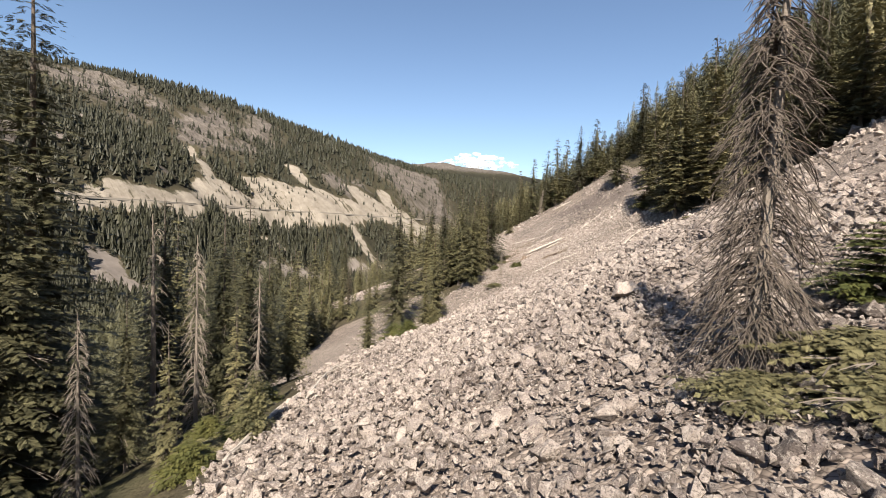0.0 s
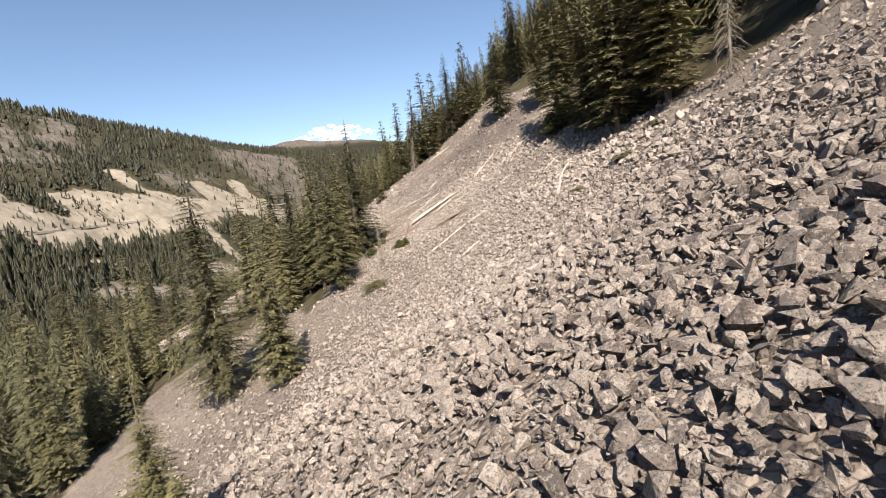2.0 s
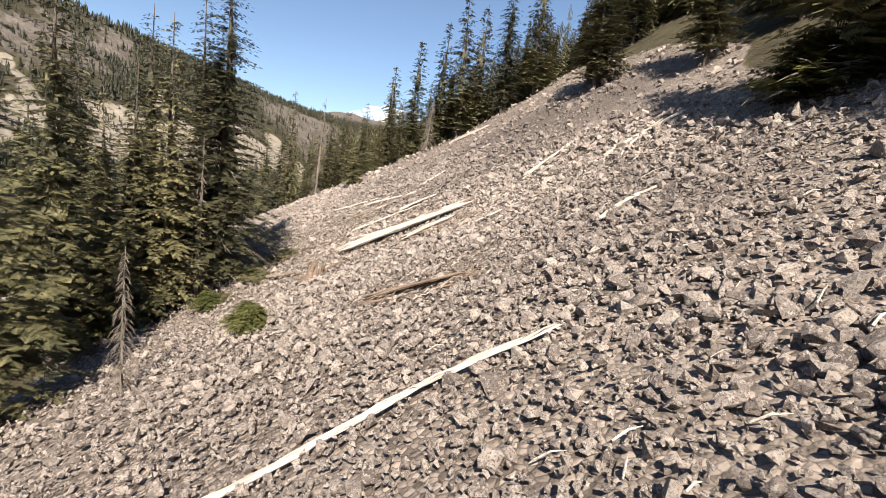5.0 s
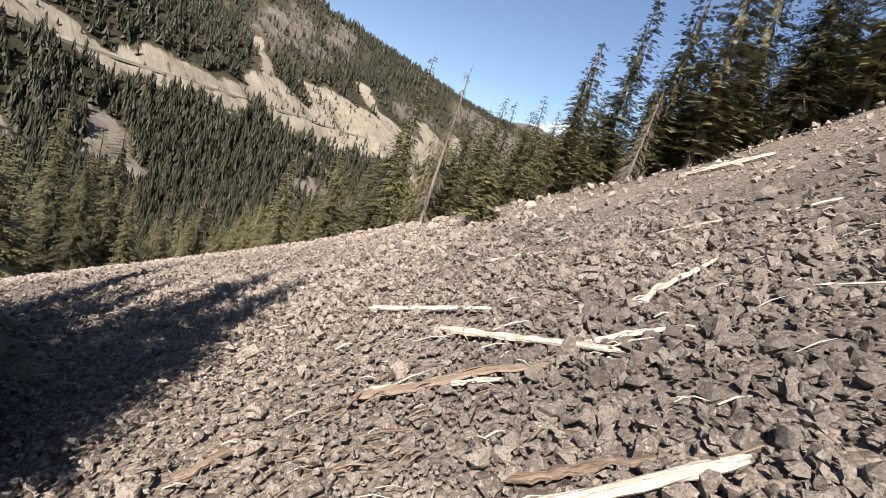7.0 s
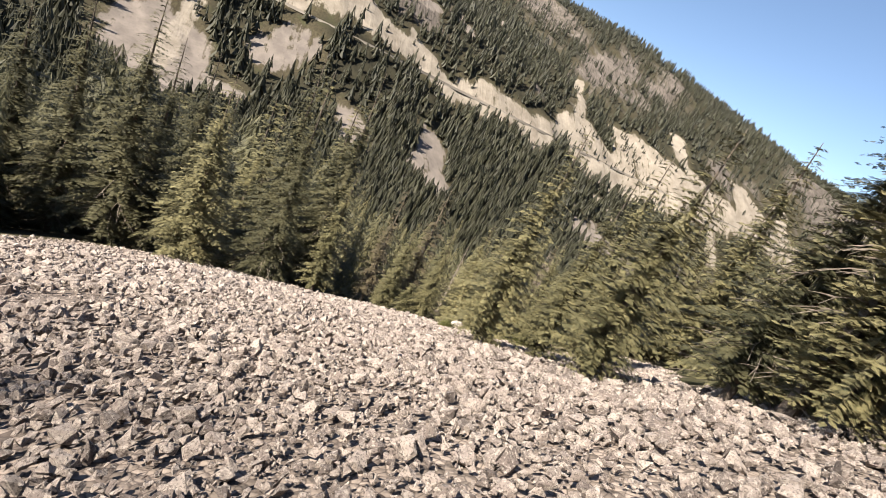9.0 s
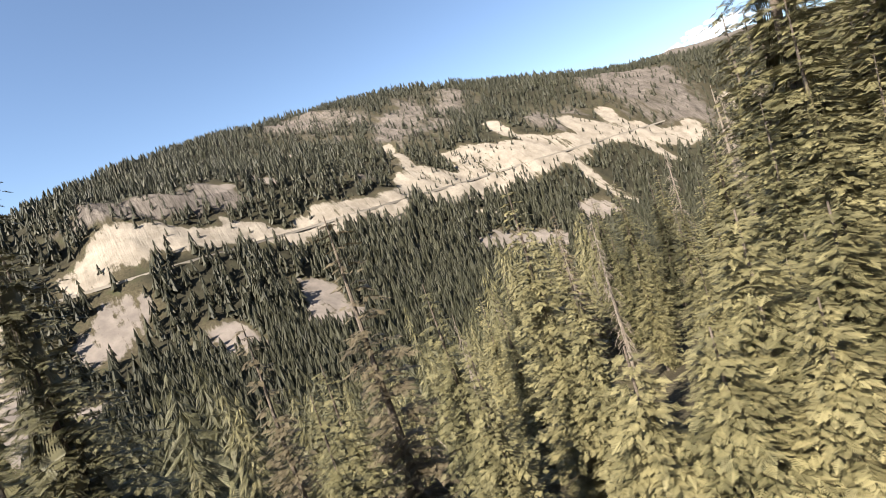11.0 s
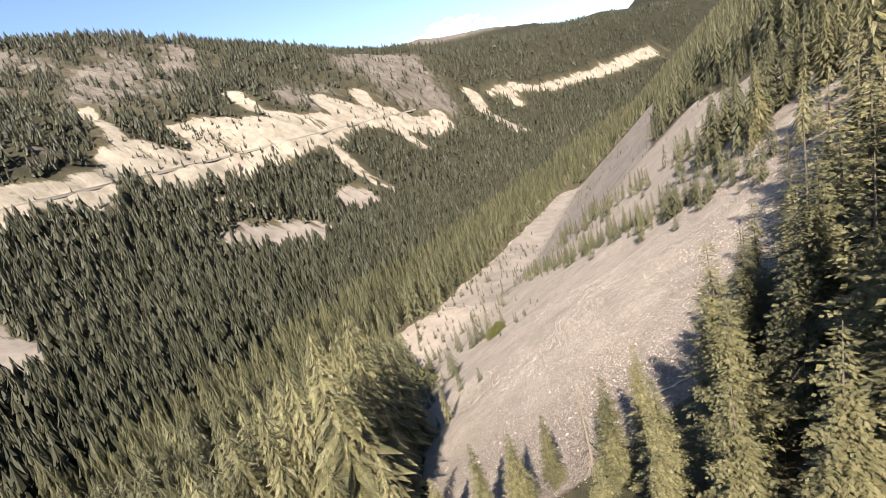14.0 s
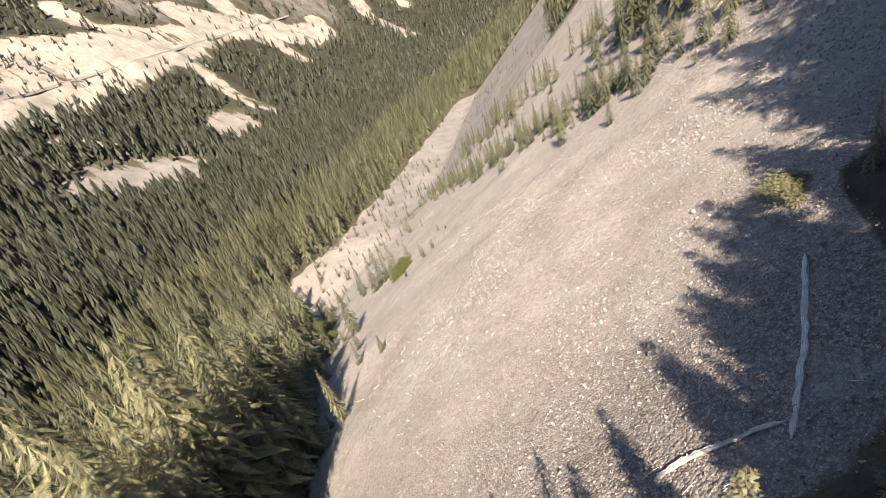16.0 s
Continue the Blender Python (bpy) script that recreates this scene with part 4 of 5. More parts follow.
    for name, some, kinds, material, label in (
        ("slope_wood", beside & clear, [tiny(s, 24, 9, 0.17, 0.8) for s in range(6)], needles, "green fir wood standing close on the slope"),
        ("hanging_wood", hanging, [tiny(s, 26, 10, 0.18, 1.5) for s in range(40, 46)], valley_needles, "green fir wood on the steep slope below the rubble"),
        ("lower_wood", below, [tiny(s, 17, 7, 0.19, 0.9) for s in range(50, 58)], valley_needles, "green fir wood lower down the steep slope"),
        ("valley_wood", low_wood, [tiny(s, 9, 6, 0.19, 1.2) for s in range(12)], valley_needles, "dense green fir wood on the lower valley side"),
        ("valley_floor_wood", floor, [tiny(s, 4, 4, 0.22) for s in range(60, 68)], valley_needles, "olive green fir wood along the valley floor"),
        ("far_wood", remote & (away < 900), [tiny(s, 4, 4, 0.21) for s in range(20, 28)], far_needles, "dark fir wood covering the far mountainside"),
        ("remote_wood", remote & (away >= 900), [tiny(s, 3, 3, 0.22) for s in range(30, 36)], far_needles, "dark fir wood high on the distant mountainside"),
    ):
        me = bpy.data.meshes.new(name)
        v, faces, tint, beside_stalk = scatter(p[some], h[some], kinds, 3)
        put(me, v, faces)
        me.attributes.new("tint", "FLOAT", "POINT").data.foreach_set("value", np.ascontiguousarray(tint, np.float32))
        me.materials.append(material)
        feathered(tagged(new(name, me), label, "wood", kind="stuff"), beside_stalk, {"slope_wood": 3.0, "hanging_wood": 2.5, "lower_wood": 2.0, "valley_wood": 1.5}.get(name, 1.0))


far_woods()


# ---- rubble ----
def pebble(seed, corners=10):
    """An angular block: the hull of a few points."""
    r = random.Random(seed)
    bm = bmesh.new()
    deep = r.choice((0.3, 0.4, 0.5, 0.55))
    for _ in range(corners):
        p = Vector((r.uniform(-1, 1), r.uniform(-1, 1), r.uniform(-1, 1)))
        p = p.normalized() * r.uniform(0.8, 1.0)
        bm.verts.new((p.x * 0.62, p.y * 0.46, p.z * deep))
    got = bmesh.ops.convex_hull(bm, input=bm.verts)
    bmesh.ops.delete(bm, geom=[g for g in got["geom_interior"] if isinstance(g, bmesh.types.BMVert)], context="VERTS")
    bmesh.ops.triangulate(bm, faces=bm.faces)
    bm.verts.index_update()
    v = np.array([q.co[:] for q in bm.verts])
    f = np.array([[q.index for q in g.verts] for g in bm.faces])
    bm.free()
    return v, f


PEBBLES = [pebble(s) for s in range(16)]
CHIPS = [pebble(s, 6) for s in range(30, 42)]


def strewn(x, y, size, seed, sink=0.36, forms=PEBBLES):
    """Blocks laid on the slope at x, y, all in one mesh."""
    r = np.random.RandomState(seed)
    n = len(x)
    z = land(x, y)
    gx, gy = (land(x + 0.5, y) - land(x - 0.5, y)), (land(x, y + 0.5) - land(x, y - 0.5))
    up = np.stack([-gx, -gy, np.ones(n)], -1) + r.normal(0, 0.62, (n, 3))
    up /= np.linalg.norm(up, axis=1, keepdims=True)
    a = np.cross(up, r.normal(0, 1, (n, 3)))
    a /= np.linalg.norm(a, axis=1, keepdims=True)
    b = np.cross(up, a)
    where = np.stack([x, y, z], -1) + up * (size * r.uniform(-0.05, sink, n))[:, None]
    v, f, count = [], [], 0
    pick = r.randint(len(forms), size=n)
    for i, (pv, pf) in enumerate(forms):
        s = np.where(pick == i)[0]
        q = (pv[None, :, :1] * a[s][:, None] + pv[None, :, 1:2] * b[s][:, None] + pv[None, :, 2:] * up[s][:, None]) * size[s][:, None, None] + where[s][:, None]
        v.append(q.reshape(-1, 3))
        f.append((pf[None] + (np.arange(len(s)) * len(pv))[:, None, None] + count).reshape(-1, 3))
        count += len(s) * len(pv)
    return np.concatenate(v), np.concatenate(f)


def rubble_field(seed, n, x0, x1, y0, y1, median, spread, bias):
    r = np.random.RandomState(seed)
    x, y = r.uniform(x0, x1, n), r.uniform(y0, y1, n)
    ok = (rubble_at(x, y) > r.uniform(0.15, 0.6, n)) & (soil_at(x, y) < r.uniform(0.1, 1.2, n)) & (r.uniform(0, 1, n) < bias(x, y))
    x, y = x[ok], y[ok]
    size = median * np.exp(r.normal(0, spread, len(x)))
    patch = fractal(x, y, 9, 71)
    size *= 0.8 + 0.6 * np.clip((patch - 0.42) * 2.5, 0, 1)
    return x, y, np.clip(size, 0.09, 0.5)


x, y, size = rubble_field(1, 180000, -14, 48, -6, 157, 0.225, 0.42, lambda x, y: np.clip(1.3 - np.abs(x - way(y) - 1.5) / 13, 0.07, 1))
size *= 1 + np.clip((np.abs(x - way(y) - 1.5) - 9) / 20, 0, 0.6)
size *= 1 - 0.22 * np.clip((y - 50) / 15, 0, 1) * np.clip((8 - x + way(y)) / 6, 0, 1)
size *= 1 + 0.2 * np.clip((x - way(y) - 1) / 7, 0, 1) * np.clip((75 - y) / 20, 0.2, 1)


def lay(v, f):
    ob = part("rubble", v, f, stone, terrain, "loose angular grey-brown stones")
    ob["kind"] = "stuff"
    ob.data.attributes.new("crust", "FLOAT", "POINT").data.foreach_set("value", np.ascontiguousarray(crust_at(v[:, 0], v[:, 1]), np.float32))


lay(*strewn(x, y, size, 2))
x, y, size = rubble_field(8, 330000, -14, 48, -6, 157, 0.13, 0.35, lambda x, y: np.clip(1.25 - np.abs(x - way(y) - 1.5) / 15, 0.1, 1))
lay(*strewn(x, y, np.maximum(size, 0.1), 9, 0.5, CHIPS))
x, y, size = rubble_field(5, 16000, -48, -10, 102, 142, 0.27, 0.35, lambda x, y: np.clip(1.0 + (x + 10) / 60, 0.3, 1))
lay(*strewn(x, y, size, 6))
x, y, size = rubble_field(3, 26000, -40, 50, 208, 330, 0.21, 0.25, lambda x, y: np.clip(1.4 - (y - 208) / 70, 0.1, 1) * np.clip((x + 22) / 40, 0.1, 1))
lay(*strewn(x, y, size, 4))
x, y, size = rubble_field(11, 70000, -34, 46, 207, 290, 0.15, 0.35, lambda x, y: np.clip(1.5 - (y - 207) / 60, 0.1, 1) * np.clip((x + 26) / 30, 0.15, 1))
lay(*strewn(x, y, size, 12, 0.45, CHIPS))


# ---- fallen logs ----
def fallen_log(x0, y0, x1, y1, radius, material, label, seed, bend=0.0, flat=0.7, lift=0.5):
    """A weathered trunk lying on the rubble, split and tapered at its ends."""
    r = random.Random(seed)
    a, e = Vector((x0, y0, down(x0, y0) + radius * lift)), Vector((x1, y1, down(x1, y1) + radius * lift))
    length = (e - a).length
    n, sides = 20, 10
    v = []
    phase = r.uniform(0, 6)
    wander = 0.0
    for i in range(n):
        u = i / (n - 1)
        thick = radius * (0.62 + 0.38 * math.sin(min(1, u * 3 + 0.25) * 1.5708)) * (1 - 0.35 * u)
        if i in (0, n - 1):
            thick *= 0.35
        wander = wander * 0.85 + r.uniform(-0.45, 0.45) * radius
        thick *= r.uniform(0.65, 1.15)
        for k in range(sides):
            t = 6.283 * k / sides
            q = thick * (1 + 0.22 * math.sin(3 * t + phase + u) + r.uniform(-0.1, 0.1))
            v.append((u * length + r.uniform(-0.12, 0.12) * (5 if i in (0, n - 1) else 1) * radius, math.cos(t) * q + wander + bend * math.sin(u * 3.14), math.sin(t) * q * flat))
    f = [(i * sides + k, i * sides + (k + 1) % sides, (i + 1) * sides + (k + 1) % sides, (i + 1) * sides + k) for i in range(n - 1) for k in range(sides)]
    me = bpy.data.meshes.new("fallen_log")
    put(me, v, f)
    me.materials.append(material)
    ob = new("fallen_log", me)
    ob.matrix_world = Matrix.Translation(a) @ (e - a).to_track_quat("X", "Z").to_matrix().to_4x4()
    return tagged(ob, label, "log", group="logs on the rubble")


def split_trunk(x0, y0, x1, y1, radius, count, seed, label, decay=4):
    """A broken trunk: long ragged slabs lying side by side, some slid apart."""
    r = random.Random(seed)
    a, e = Vector((x0, y0, down(x0, y0))), Vector((x1, y1, down(x1, y1)))
    length = (e - a).length
    root = new("split_log")
    root.matrix_world = Matrix.Translation(a) @ (e - a).to_track_quat("X", "Z").to_matrix().to_4x4()
    for k in range(count):
        side = (k + 0.5) / count * 2 - 1
        start, end = r.uniform(0, 0.22) * length, length * (1 - r.uniform(0, 0.25))
        wide, thick = radius * r.uniform(1.5, 2.4) / count ** 0.6, radius * r.uniform(0.45, 0.8)
        n = 14
        v, f = [], []
        drift = 0.0
        for i in range(n):
            u = i / (n - 1)
            drift += r.uniform(-0.16, 0.16) * radius
            point = min(1.0, 0.3 + 6.0 * min(u, 1 - u)) * r.uniform(0.7, 1.15)
            y = side * radius * 0.95 + drift + 0.25 * radius * side * u
            z = radius * (0.75 - 0.5 * side * side) + 0.05 * math.sin(3 * u + k) + 0.1
            w, t = wide * point * r.uniform(0.8, 1.15), thick * point * r.uniform(0.7, 1.1)
            x = start + (end - start) * u + r.uniform(-0.1, 0.1)
            tilt = -side * 0.7
            for q, h in ((-0.5, -0.5), (0.5, -0.5), (0.5, 0.3), (0.15, 0.5), (-0.2, 0.42), (-0.5, 0.25)):
                h += r.uniform(-0.08, 0.08)
                v.append((x, y + q * w * math.cos(tilt) - h * t * math.sin(tilt), z + q * w * math.sin(tilt) + h * t * math.cos(tilt)))
        for i in range(n - 1):
            for q in range(6):
                f.append((i * 6 + q, i * 6 + (q + 1) % 6, i * 6 + 6 + (q + 1) % 6, i * 6 + 6 + q))
        part("slab", v, f, bleached if k % decay != decay - 1 else rotten, root)
    return tagged(root, label, "log", group="logs on the rubble")


def broken_stump(x, y, high, wide, seed, turn=0.0):
    """A rotten stump: ragged upright staves round a hollow."""
    r = random.Random(seed)
    root = new("stump")
    root.matrix_world = Matrix.Translation((x, y, down(x, y) - 0.15)) @ pose(0, 0, 0, 8, -14, turn)
    for k in range(11):
        a = k / 11 * 6.283 + r.uniform(-0.15, 0.15)
        tall, foot = high * r.uniform(0.45, 1.0), wide * r.uniform(0.85, 1.2)
        v, f = [], []
        n = 7
        for i in range(n):
            u = i / (n - 1)
            rad = foot * (1 - 0.45 * u ** 0.6)
            w = wide * 0.36 * (1 - 0.75 * u) * r.uniform(0.75, 1.2)
            t = 0.14 * wide * (1 - 0.6 * u) + 0.015
            b = a + r.uniform(-0.06, 0.06)
            c, s = math.cos(b), math.sin(b)
            for q, d in ((-1, 0), (-0.4, 1), (0.5, 0.8), (1, 0), (0, -0.6)):
                p, o = q * w + r.uniform(-0.02, 0.02), rad + d * t
                v.append((c * o - s * p, s * o + c * p, tall * u))
        for i in range(n - 1):
            for q in range(5):
                f.append((i * 5 + q, i * 5 + (q + 1) % 5, i * 5 + 5 + (q + 1) % 5, i * 5 + 5 + q))
        part("stave", v, f, rotten, root)
    return tagged(root, "rotten red-brown stump with splintered sides among the stones", "stump")


PALE, ROT = "bleached pale fallen trunk lying on the rubble", "rotten red-brown trunk falling apart on the rubble"
for i, (x0, y0, x1, y1, r) in enumerate((
    (16.4, 94.5, 20.9, 95.2, 0.13), (16.4, 98.3, 18.9, 98.4, 0.09), (24.6, 101, 26.6, 100, 0.07), (25.9, 96.8, 26.9, 96.6, 0.07), (26.0, 91.4, 30.8, 94.7, 0.13),
    (23.8, 87.6, 25.2, 87.9, 0.06), (21.8, 86.5, 25.7, 86.8, 0.07), (23.6, 89.9, 25.3, 90.3, 0.09), (27.6, 123.4, 32.2, 122.1, 0.22), (17.3, 101, 20.9, 99, 0.14), (15, 103.1, 18.4, 102, 0.12),
    (20.3, 99.6, 22.2, 99.8, 0.09), (21.4, 101.3, 23.8, 103.8, 0.11), (26.7, 107.9, 28.6, 108.2, 0.07), (23.3, 108.2, 25.4, 108.3, 0.08),
)):
    fallen_log(x0, y0, x1, y1, r, bleached, PALE, i, 0.3 * r)
for i, (x0, y0, x1, y1, r) in enumerate((
    (17.6, 107.2, 19.7, 107.8, 0.07), (24.6, 100.4, 26.4, 100, 0.05), (13.8, 71.8, 20.5, 73.1, 0.11), (26.8, 71.2, 29.2, 71.9, 0.09), (22.2, 61.1, 27.8, 68.1, 0.12), (14.4, 63.6, 16.5, 64.7, 0.1),
    (23.9, 78.6, 26.6, 79.3, 0.11), (29.1, 88.2, 34.2, 88.9, 0.14), (8.6, 220.3, 0.4, 213, 0.2), (-3.8, 215.3, 0.8, 213.6, 0.15), (-6.6, 14.6, -6.5, 23.1, 0.12), (-5.6, 20.3, -5.9, 28.1, 0.1), (29, 86.5, 33.5, 89.8, 0.08),
    (16.3, 92.8, 18.6, 92.0, 0.12),
)):
    fallen_log(x0, y0, x1, y1, r, bleached, PALE, 40 + i, 2.0 * r)
for i, (x0, y0, x1, y1, r) in enumerate(((18.8, 88.4, 21.3, 88.6, 0.16), (20.9, 90.9, 22.7, 91.4, 0.1), (16.8, 80.2, 20.1, 78.1, 0.16), (16.6, 79.7, 19.4, 78.0, 0.12), (16.4, 98, 19.6, 98.8, 0.15), (19.1, 95.8, 21.1, 96, 0.13), (23.6, 82.7, 26.1, 80.7, 0.09), (14.4, 96.1, 15.4, 96.9, 0.14), (12.2, 90.6, 13.6, 89.4, 0.2))):
    fallen_log(x0, y0, x1, y1, r, rotten if i not in (1, 6) else grey_wood, ROT if i not in (1, 6) else "thin grey fallen branch lying on the rubble", 80 + i, 0.5 * r, 0.5)


split_trunk(15.4, 90.3, 23.2, 90.6, 0.36, 7, 7, "large bleached trunk split into long ragged slabs on the rubble")
split_trunk(18.6, 88.2, 22.4, 89.4, 0.16, 4, 8, "rotten split trunk with red-brown and pale slabs")
split_trunk(18.9, 95.0, 22.0, 95.9, 0.14, 4, 10, "bleached branch broken into splinters on the rubble")
split_trunk(16.6, 79.9, 20.3, 78.3, 0.13, 5, 9, "rotten red-brown trunk crumbled into slabs", 1)
split_trunk(26.0, 91.4, 29.5, 93.8, 0.12, 3, 11, "bleached branch broken into splinters on the rubble")


broken_stump(14.7, 86.9, 1.15, 0.42, 3, 200)


def splinters(seed, count, spots, material, label):
    """Chips and broken sticks round the logs, in one mesh."""
    r = random.Random(seed)
    out = []
    for _ in range(count):
        cx, cy, spread = r.choice(spots)
        x, y = r.gauss(cx, spread), r.gauss(cy, spread * 0.6)
        if rubble_at(np.array([x]), np.array([y]))[0] < 0.5:
            continue
        a, ln = r.gauss(0.15, 0.5), r.uniform(0.12, 0.45) * r.choice((1, 1, 1, 2))
        z = down(x, y) + 0.12
        e = (x + math.cos(a) * ln, y + math.sin(a) * ln)
        mid = ((x + e[0]) / 2, (y + e[1]) / 2, (z + down(*e) + 0.14) / 2 + 0.05)
        out.append(tube(np.array([(x, y, z), mid, (*e, down(*e) + 0.14)]), np.array((0.02, 0.022, 0.008)) * r.uniform(0.4, 1.2), 4))
    v, f = joined(out)
    me = bpy.data.meshes.new("wood_splinters")
    put(me, v, f)
    me.materials.append(material)
    tagged(new("wood_splinters", me), label, "wood splinters", kind="stuff")


splinters(9, 430, ((19, 90, 3), (18, 96, 3), (19, 100, 2.5), (25, 92, 4), (24, 84, 5), (18, 79, 2), (26, 103, 4), (20, 70, 5), (26, 64, 3), (-6, 20, 1.5), (-6, 26, 1.2), (30, 88, 3), (12, 108, 6), (-2, 214, 4)), bleached, "scattered bleached splinters and sticks on the rubble")
splinters(10, 420, ((17, 90.8, 1.2), (20.5, 88.6, 1.2), (18.5, 79.2, 1.3), (16.5, 97.2, 1.3), (13.5, 93.5, 1.0), (14.5, 87.6, 0.7)), rotten, "red-brown crumbled splinters round the rotten trunks")


# ---- shrubs ----
def shrub(seed, wide, high, material, label, name="shrub"):
    r = random.Random(seed)
    root = new(name)
    v, f, across = sprays(r, high, wide, 14, 20, 8, 0.05, 0.0, 0.2, 0.32, 1.5)
    feathered(part("foliage", v, f, material, root), across)
    part("stems", *twigs(r, high, wide * 0.9, 22, 0.1, 0.0, 0.4, 1), grey_wood, root)["kind"] = "stuff"
    return tagged(root, label, "shrub", group="shrubs along the rubble")


LOW, YELLOW = "low dark green juniper spreading over the stones", "yellow-green shrub at the edge of the rubble"
SHRUBS = {"low": shrub(1, 1.5, 0.5, needles, LOW), "yellow": shrub(2, 1.0, 1.1, leaves, YELLOW), "round": shrub(3, 1.3, 1.5, leaves, YELLOW)}
for kind, x, y, k in (
    ("yellow", 3.8, 95.6, 1.0), ("round", 6.4, 94.9, 1.1), ("yellow", 12.6, 83.2, 0.9), ("yellow", 6.3, 90.4, 1.0), ("low", 12.3, 94.1, 0.7), ("yellow", 11.2, 91.6, 0.7), ("round", 4.6, 90.6, 1.0), ("round", 33.5, 80.8, 2.0),
    ("low", 22, 56.9, 0.7), ("low", 25.1, 55.7, 0.8), ("low", 8.3, 72.2, 1.3), ("low", 29.5, 57.7, 0.7), ("low", 7.4, 8.2, 1.2), ("low", 5.6, 8.2, 0.9), ("round", 9.6, 10.4, 1.2), ("low", 6.8, 7.0, 1.0),
    ("low", 11.0, 93.4, 1.1), ("low", 11.8, 91.3, 0.9), ("yellow", 9.7, 88.9, 0.9), ("low", 12.9, 94.3, 0.9), ("low", 3.2, 96.7, 1.2), ("yellow", 13.1, 81.8, 0.9), ("low", 4.8, 92.2, 1.3), ("low", 10.2, 89.6, 0.8), ("yellow", -7.8, 19, 1.0), ("low", -8.4, 17.5, 1.1),
    ("yellow", -9.6, 20, 1.0), ("yellow", -7.9, 15.1, 1.1), ("round", -8.5, 23.6, 0.9),
):
    copy_thing(SHRUBS[kind], Matrix.Translation((x, y, down(x, y) - 0.1)) @ pose(0, 0, 0, 0, 0, x * 50)).scale = (k, k, k)
for kind, x, y, k in (
    ("yellow", -7.9, 55.2, 1.3), ("yellow", -2.4, 36.8, 1.1), ("round", -4.2, 44, 1.3), ("yellow", -3.4, 40, 1.0), ("round", 35, 79, 1.8), ("low", 25.3, 56.6, 0.6), ("low", 12.9, 225.4, 1.6), ("yellow", -12, 307, 3.0), ("yellow", -14, 303, 2.6),
    ("round", -38, 314, 3.0), ("yellow", -42, 311, 3.0), ("yellow", -46, 305, 2.8), ("yellow", -34, 300, 2.5), ("yellow", -7.2, 141.6, 0.7), ("yellow", -5.8, 138.4, 0.8), ("low", -10.9, 142.2, 0.8), ("yellow", -4.2, 140.6, 1.1), ("round", -9, 149, 1.0), ("yellow", -7.9, 137.6, 0.6),
):
    copy_thing(SHRUBS[kind], Matrix.Translation((x, y, down(x, y) - 0.1)) @ pose(0, 0, 0, 0, 0, x * 50)).scale = (k, k, k)
for ob in SHRUBS.values():
    for o in (*ob.children_recursive, ob):
        bpy.data.objects.remove(o)


# ---- a cloud behind the mountain ----
def cloud():
    r = random.Random(4)
    bm = bmesh.new()
    for _ in range(70):
        u = r.uniform(-1, 1)
        p = (310 + 400 * u, 4700 + r.uniform(-60, 60), 610 + 110 * (1 - u * u) * r.uniform(-0.4, 1.0))
        s = r.uniform(16, 40) * (1.2 - abs(u))
        bmesh.ops.create_icosphere(bm, subdivisions=2, radius=1.0, matrix=Matrix.Translation(p) @ Matrix.Diagonal((s * 1.9, s, s * 0.75, 1)))
    for q in bm.verts:
        q.co += q.normal * 7 * (noise.noise(q.co / 35) + noise.noise(q.co / 12) * 0.5)
    me = bpy.data.meshes.new("cloud")
    bm.to_mesh(me)
    bm.free()
    n = Nodes("cloud_white", 1.0, 0.0)
    white = n.done(n.mix(n.noise(0.01, 4), (0.8, 0.82, 0.85), (0.9, 0.9, 0.9)))
    thin = n.t.nodes.new("ShaderNodeMixShader")
    n.t.links.new(n.span(n.noise(0.012, 5, rough=0.65), 0.35, 0.6, 0.04, 0.35), thin.inputs[0])
    n.t.links.new(n.t.nodes.new("ShaderNodeBsdfTransparent").outputs[0], thin.inputs[1])
    n.t.links.new(n.b.outputs[0], thin.inputs[2])
    n.t.links.new(thin.outputs[0], n.t.nodes["Material Output"].inputs[0])
    me.materials.append(white)
    me.polygons.foreach_set("use_smooth", np.ones(len(me.polygons), bool))
    tagged(new("cloud", me), "small white cloud behind the far mountain", "cloud", kind="structure")


cloud()


# ---- boulders and a broken stump ----
def boulder(x, y, wide, long, tall, turn, tilt, label, seed, material=None):
    r = random.Random(seed)
    bm = bmesh.new()
    for _ in range(15):
        p = Vector((r.uniform(-1, 1), r.uniform(-1, 1), r.uniform(-1, 1))).normalized()
        bm.verts.new((p.x * wide / 2 * r.uniform(0.9, 1.1), p.y * long / 2 * r.uniform(0.9, 1.1), max(-0.6, min(0.6, p.z)) * tall * 0.8))
    got = bmesh.ops.convex_hull(bm, input=bm.verts)
    bmesh.ops.delete(bm, geom=[g for g in got["geom_interior"] if isinstance(g, bmesh.types.BMVert)], context="VERTS")
    bmesh.ops.bevel(bm, geom=bm.edges[:], offset=0.02 * wide, segments=1, affect="EDGES")
    me = bpy.data.meshes.new("boulder")
    bm.to_mesh(me)
    bm.free()
    me.materials.append(material or stone)
    ob = new("boulder", me)
    ob.matrix_world = Matrix.Translation((x, y, down(x, y) + 0.22 * tall)) @ pose(0, 0, 0, tilt, -16, turn)
    return tagged(ob, label, "boulder")


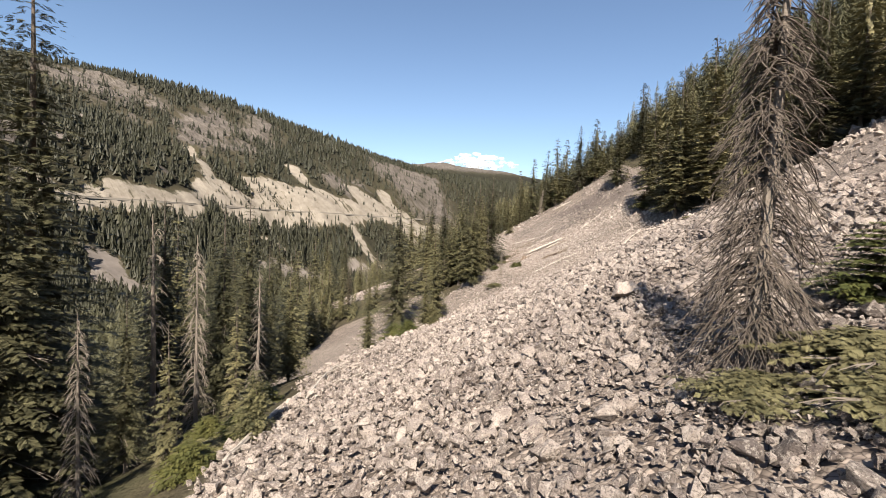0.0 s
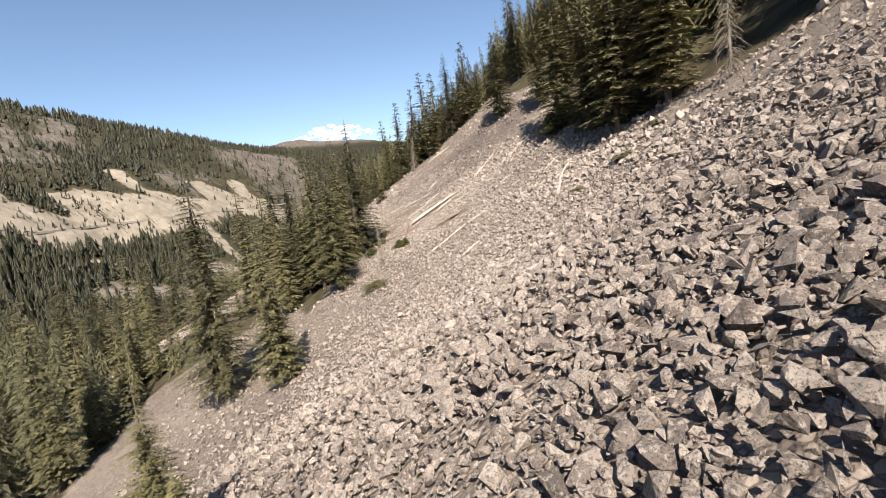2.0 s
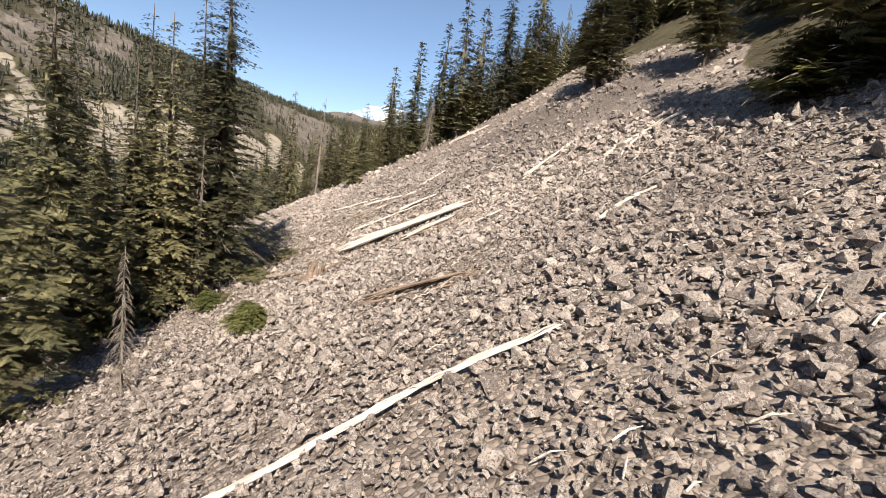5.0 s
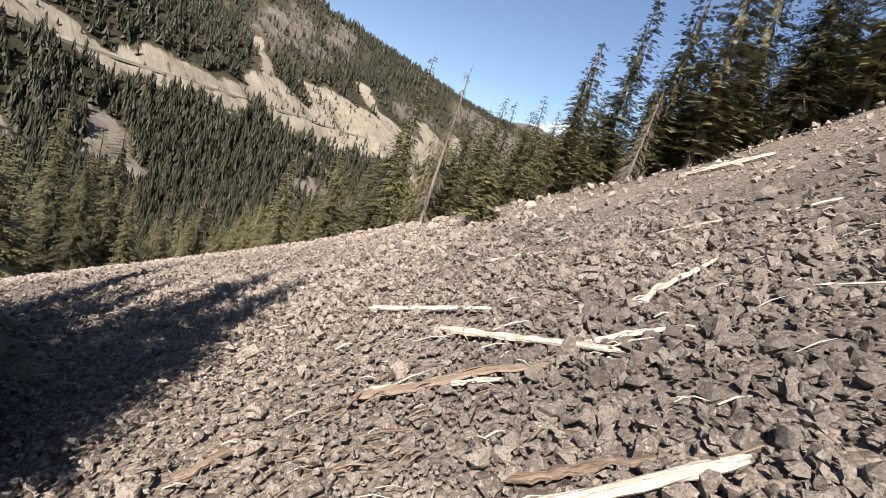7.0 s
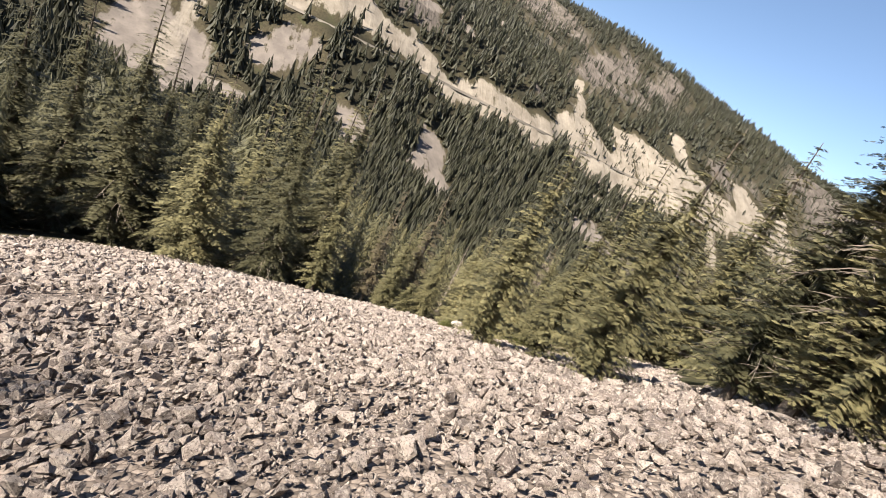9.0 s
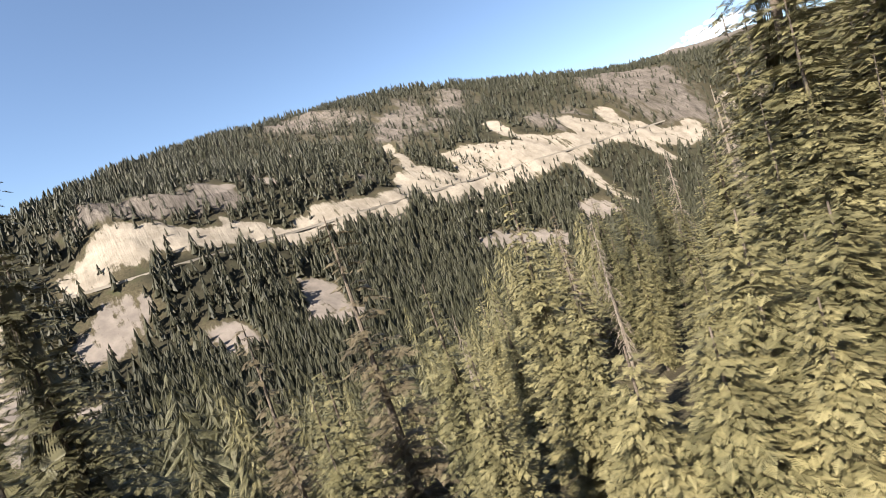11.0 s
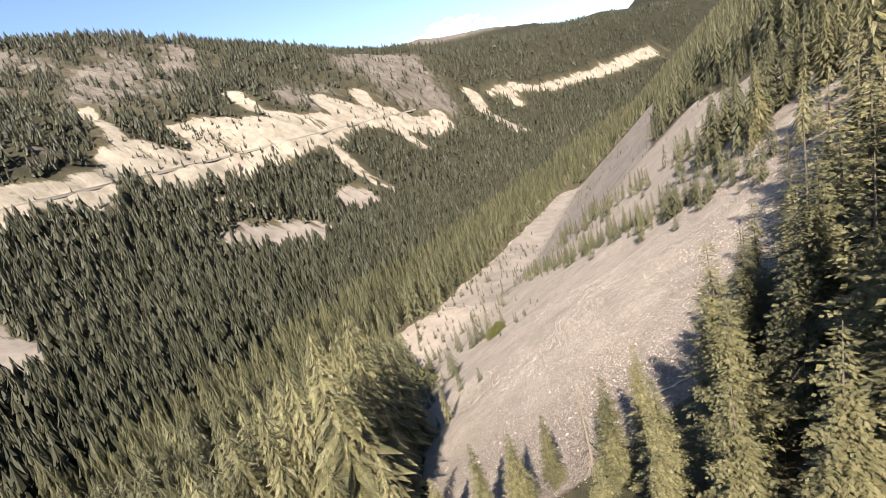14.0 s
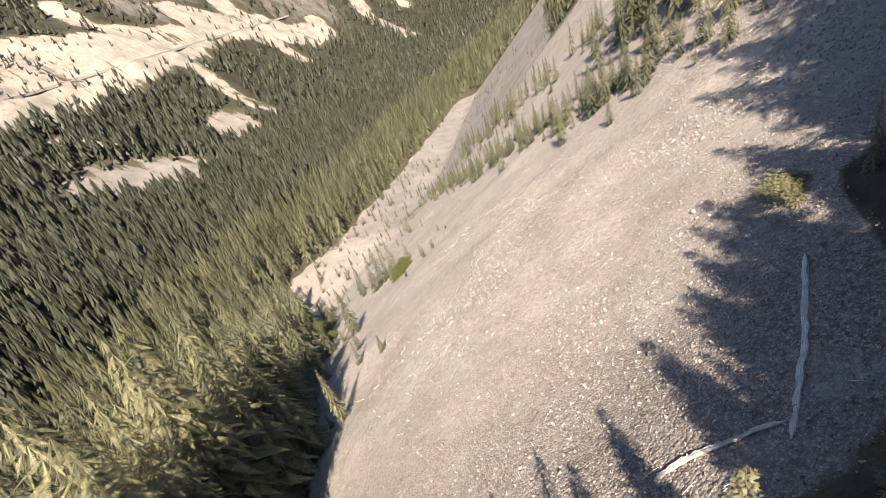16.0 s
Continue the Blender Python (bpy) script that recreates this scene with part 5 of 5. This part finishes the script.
ROCK, SLAB = "angular grey-brown boulder resting among smaller stones", "flat dark slab of rock lying on the rubble"
pale_rock = Nodes("pale_rock", 0.9, 0.2)
pale_rock = pale_rock.done(pale_rock.mix(pale_rock.noise(6, 6, rough=0.7), (0.2, 0.168, 0.143), (0.4, 0.352, 0.3)), pale_rock.noise(9, 6, rough=0.75), 0.9, 0.08)
for i, (x, y, w, l, t, turn, tilt, label) in enumerate((
    (6.9, 17.8, 1.2, 0.9, 0.7, 30, 10, ROCK), (8.1, 107.2, 0.8, 0.6, 0.6, 20, 5, ROCK), (11.3, 108.9, 1.3, 0.6, 0.28, 40, -8, SLAB), (12.8, 111.7, 0.7, 0.5, 0.5, 70, 12, ROCK),
    (9.2, 103.6, 0.55, 0.5, 0.4, 10, 0, ROCK), (5.9, 110.2, 0.7, 0.5, 0.4, 55, 10, ROCK), (7.6, 13.1, 0.9, 0.7, 0.45, 20, 14, SLAB), (8.3, 12.0, 0.8, 0.7, 0.5, 80, 8, ROCK), (27.5, 62.0, 0.8, 0.7, 0.5, 50, 8, ROCK), (28.8, 74.0, 0.8, 0.6, 0.45, 25, 12, ROCK),
)):
    boulder(x, y, w, l, t, turn, tilt, label, i)
for i, (x, y, w, l, t, turn) in enumerate(((-7.6, 139.7, 0.8, 0.5, 0.2, 20), (13.6, 119.2, 0.5, 0.4, 0.5, 10), (3.5, 93.3, 1.6, 1.1, 0.5, 30), (2.4, 94.6, 1.1, 0.9, 0.5, 80))):
    boulder(x, y, w, l, t, turn, 6, "pale weathered rock at the edge of the rubble", 50 + i, pale_rock)
fallen_log(-9.5, 140.6, -10.3, 143.2, 0.24, bleached, "bleached broken stump leaning among the shrubs", 120, 0.1, 0.9, 1.2)


# ---- single stones beside the way ----
def single_stones():
    meshes = []
    for v, f in PEBBLES:
        me = bpy.data.meshes.new("stone")
        put(me, v, f)
        me.materials.append(stone)
        meshes.append(me)
    r = random.Random(12)
    made = 0
    while made < 300:
        y = r.uniform(4, 116)
        x = float(way(y)) + r.gauss(2.5, 3.0)
        if rubble_at(np.array([x]), np.array([y]))[0] < 0.9:
            continue
        s = r.uniform(0.28, 0.48) * (1.25 if made < 30 else 1)
        ob = new("stone", meshes[r.randrange(len(meshes))])
        ob.parent = terrain
        ob.matrix_world = Matrix.Translation((x, y, down(x, y) + 0.12 * s)) @ pose(0, 0, 0, r.gauss(0, 22), r.gauss(-22, 22), r.uniform(0, 360)) @ Matrix.Diagonal((s, s, s * r.uniform(0.8, 1.4), 1))
        made += 1


single_stones()
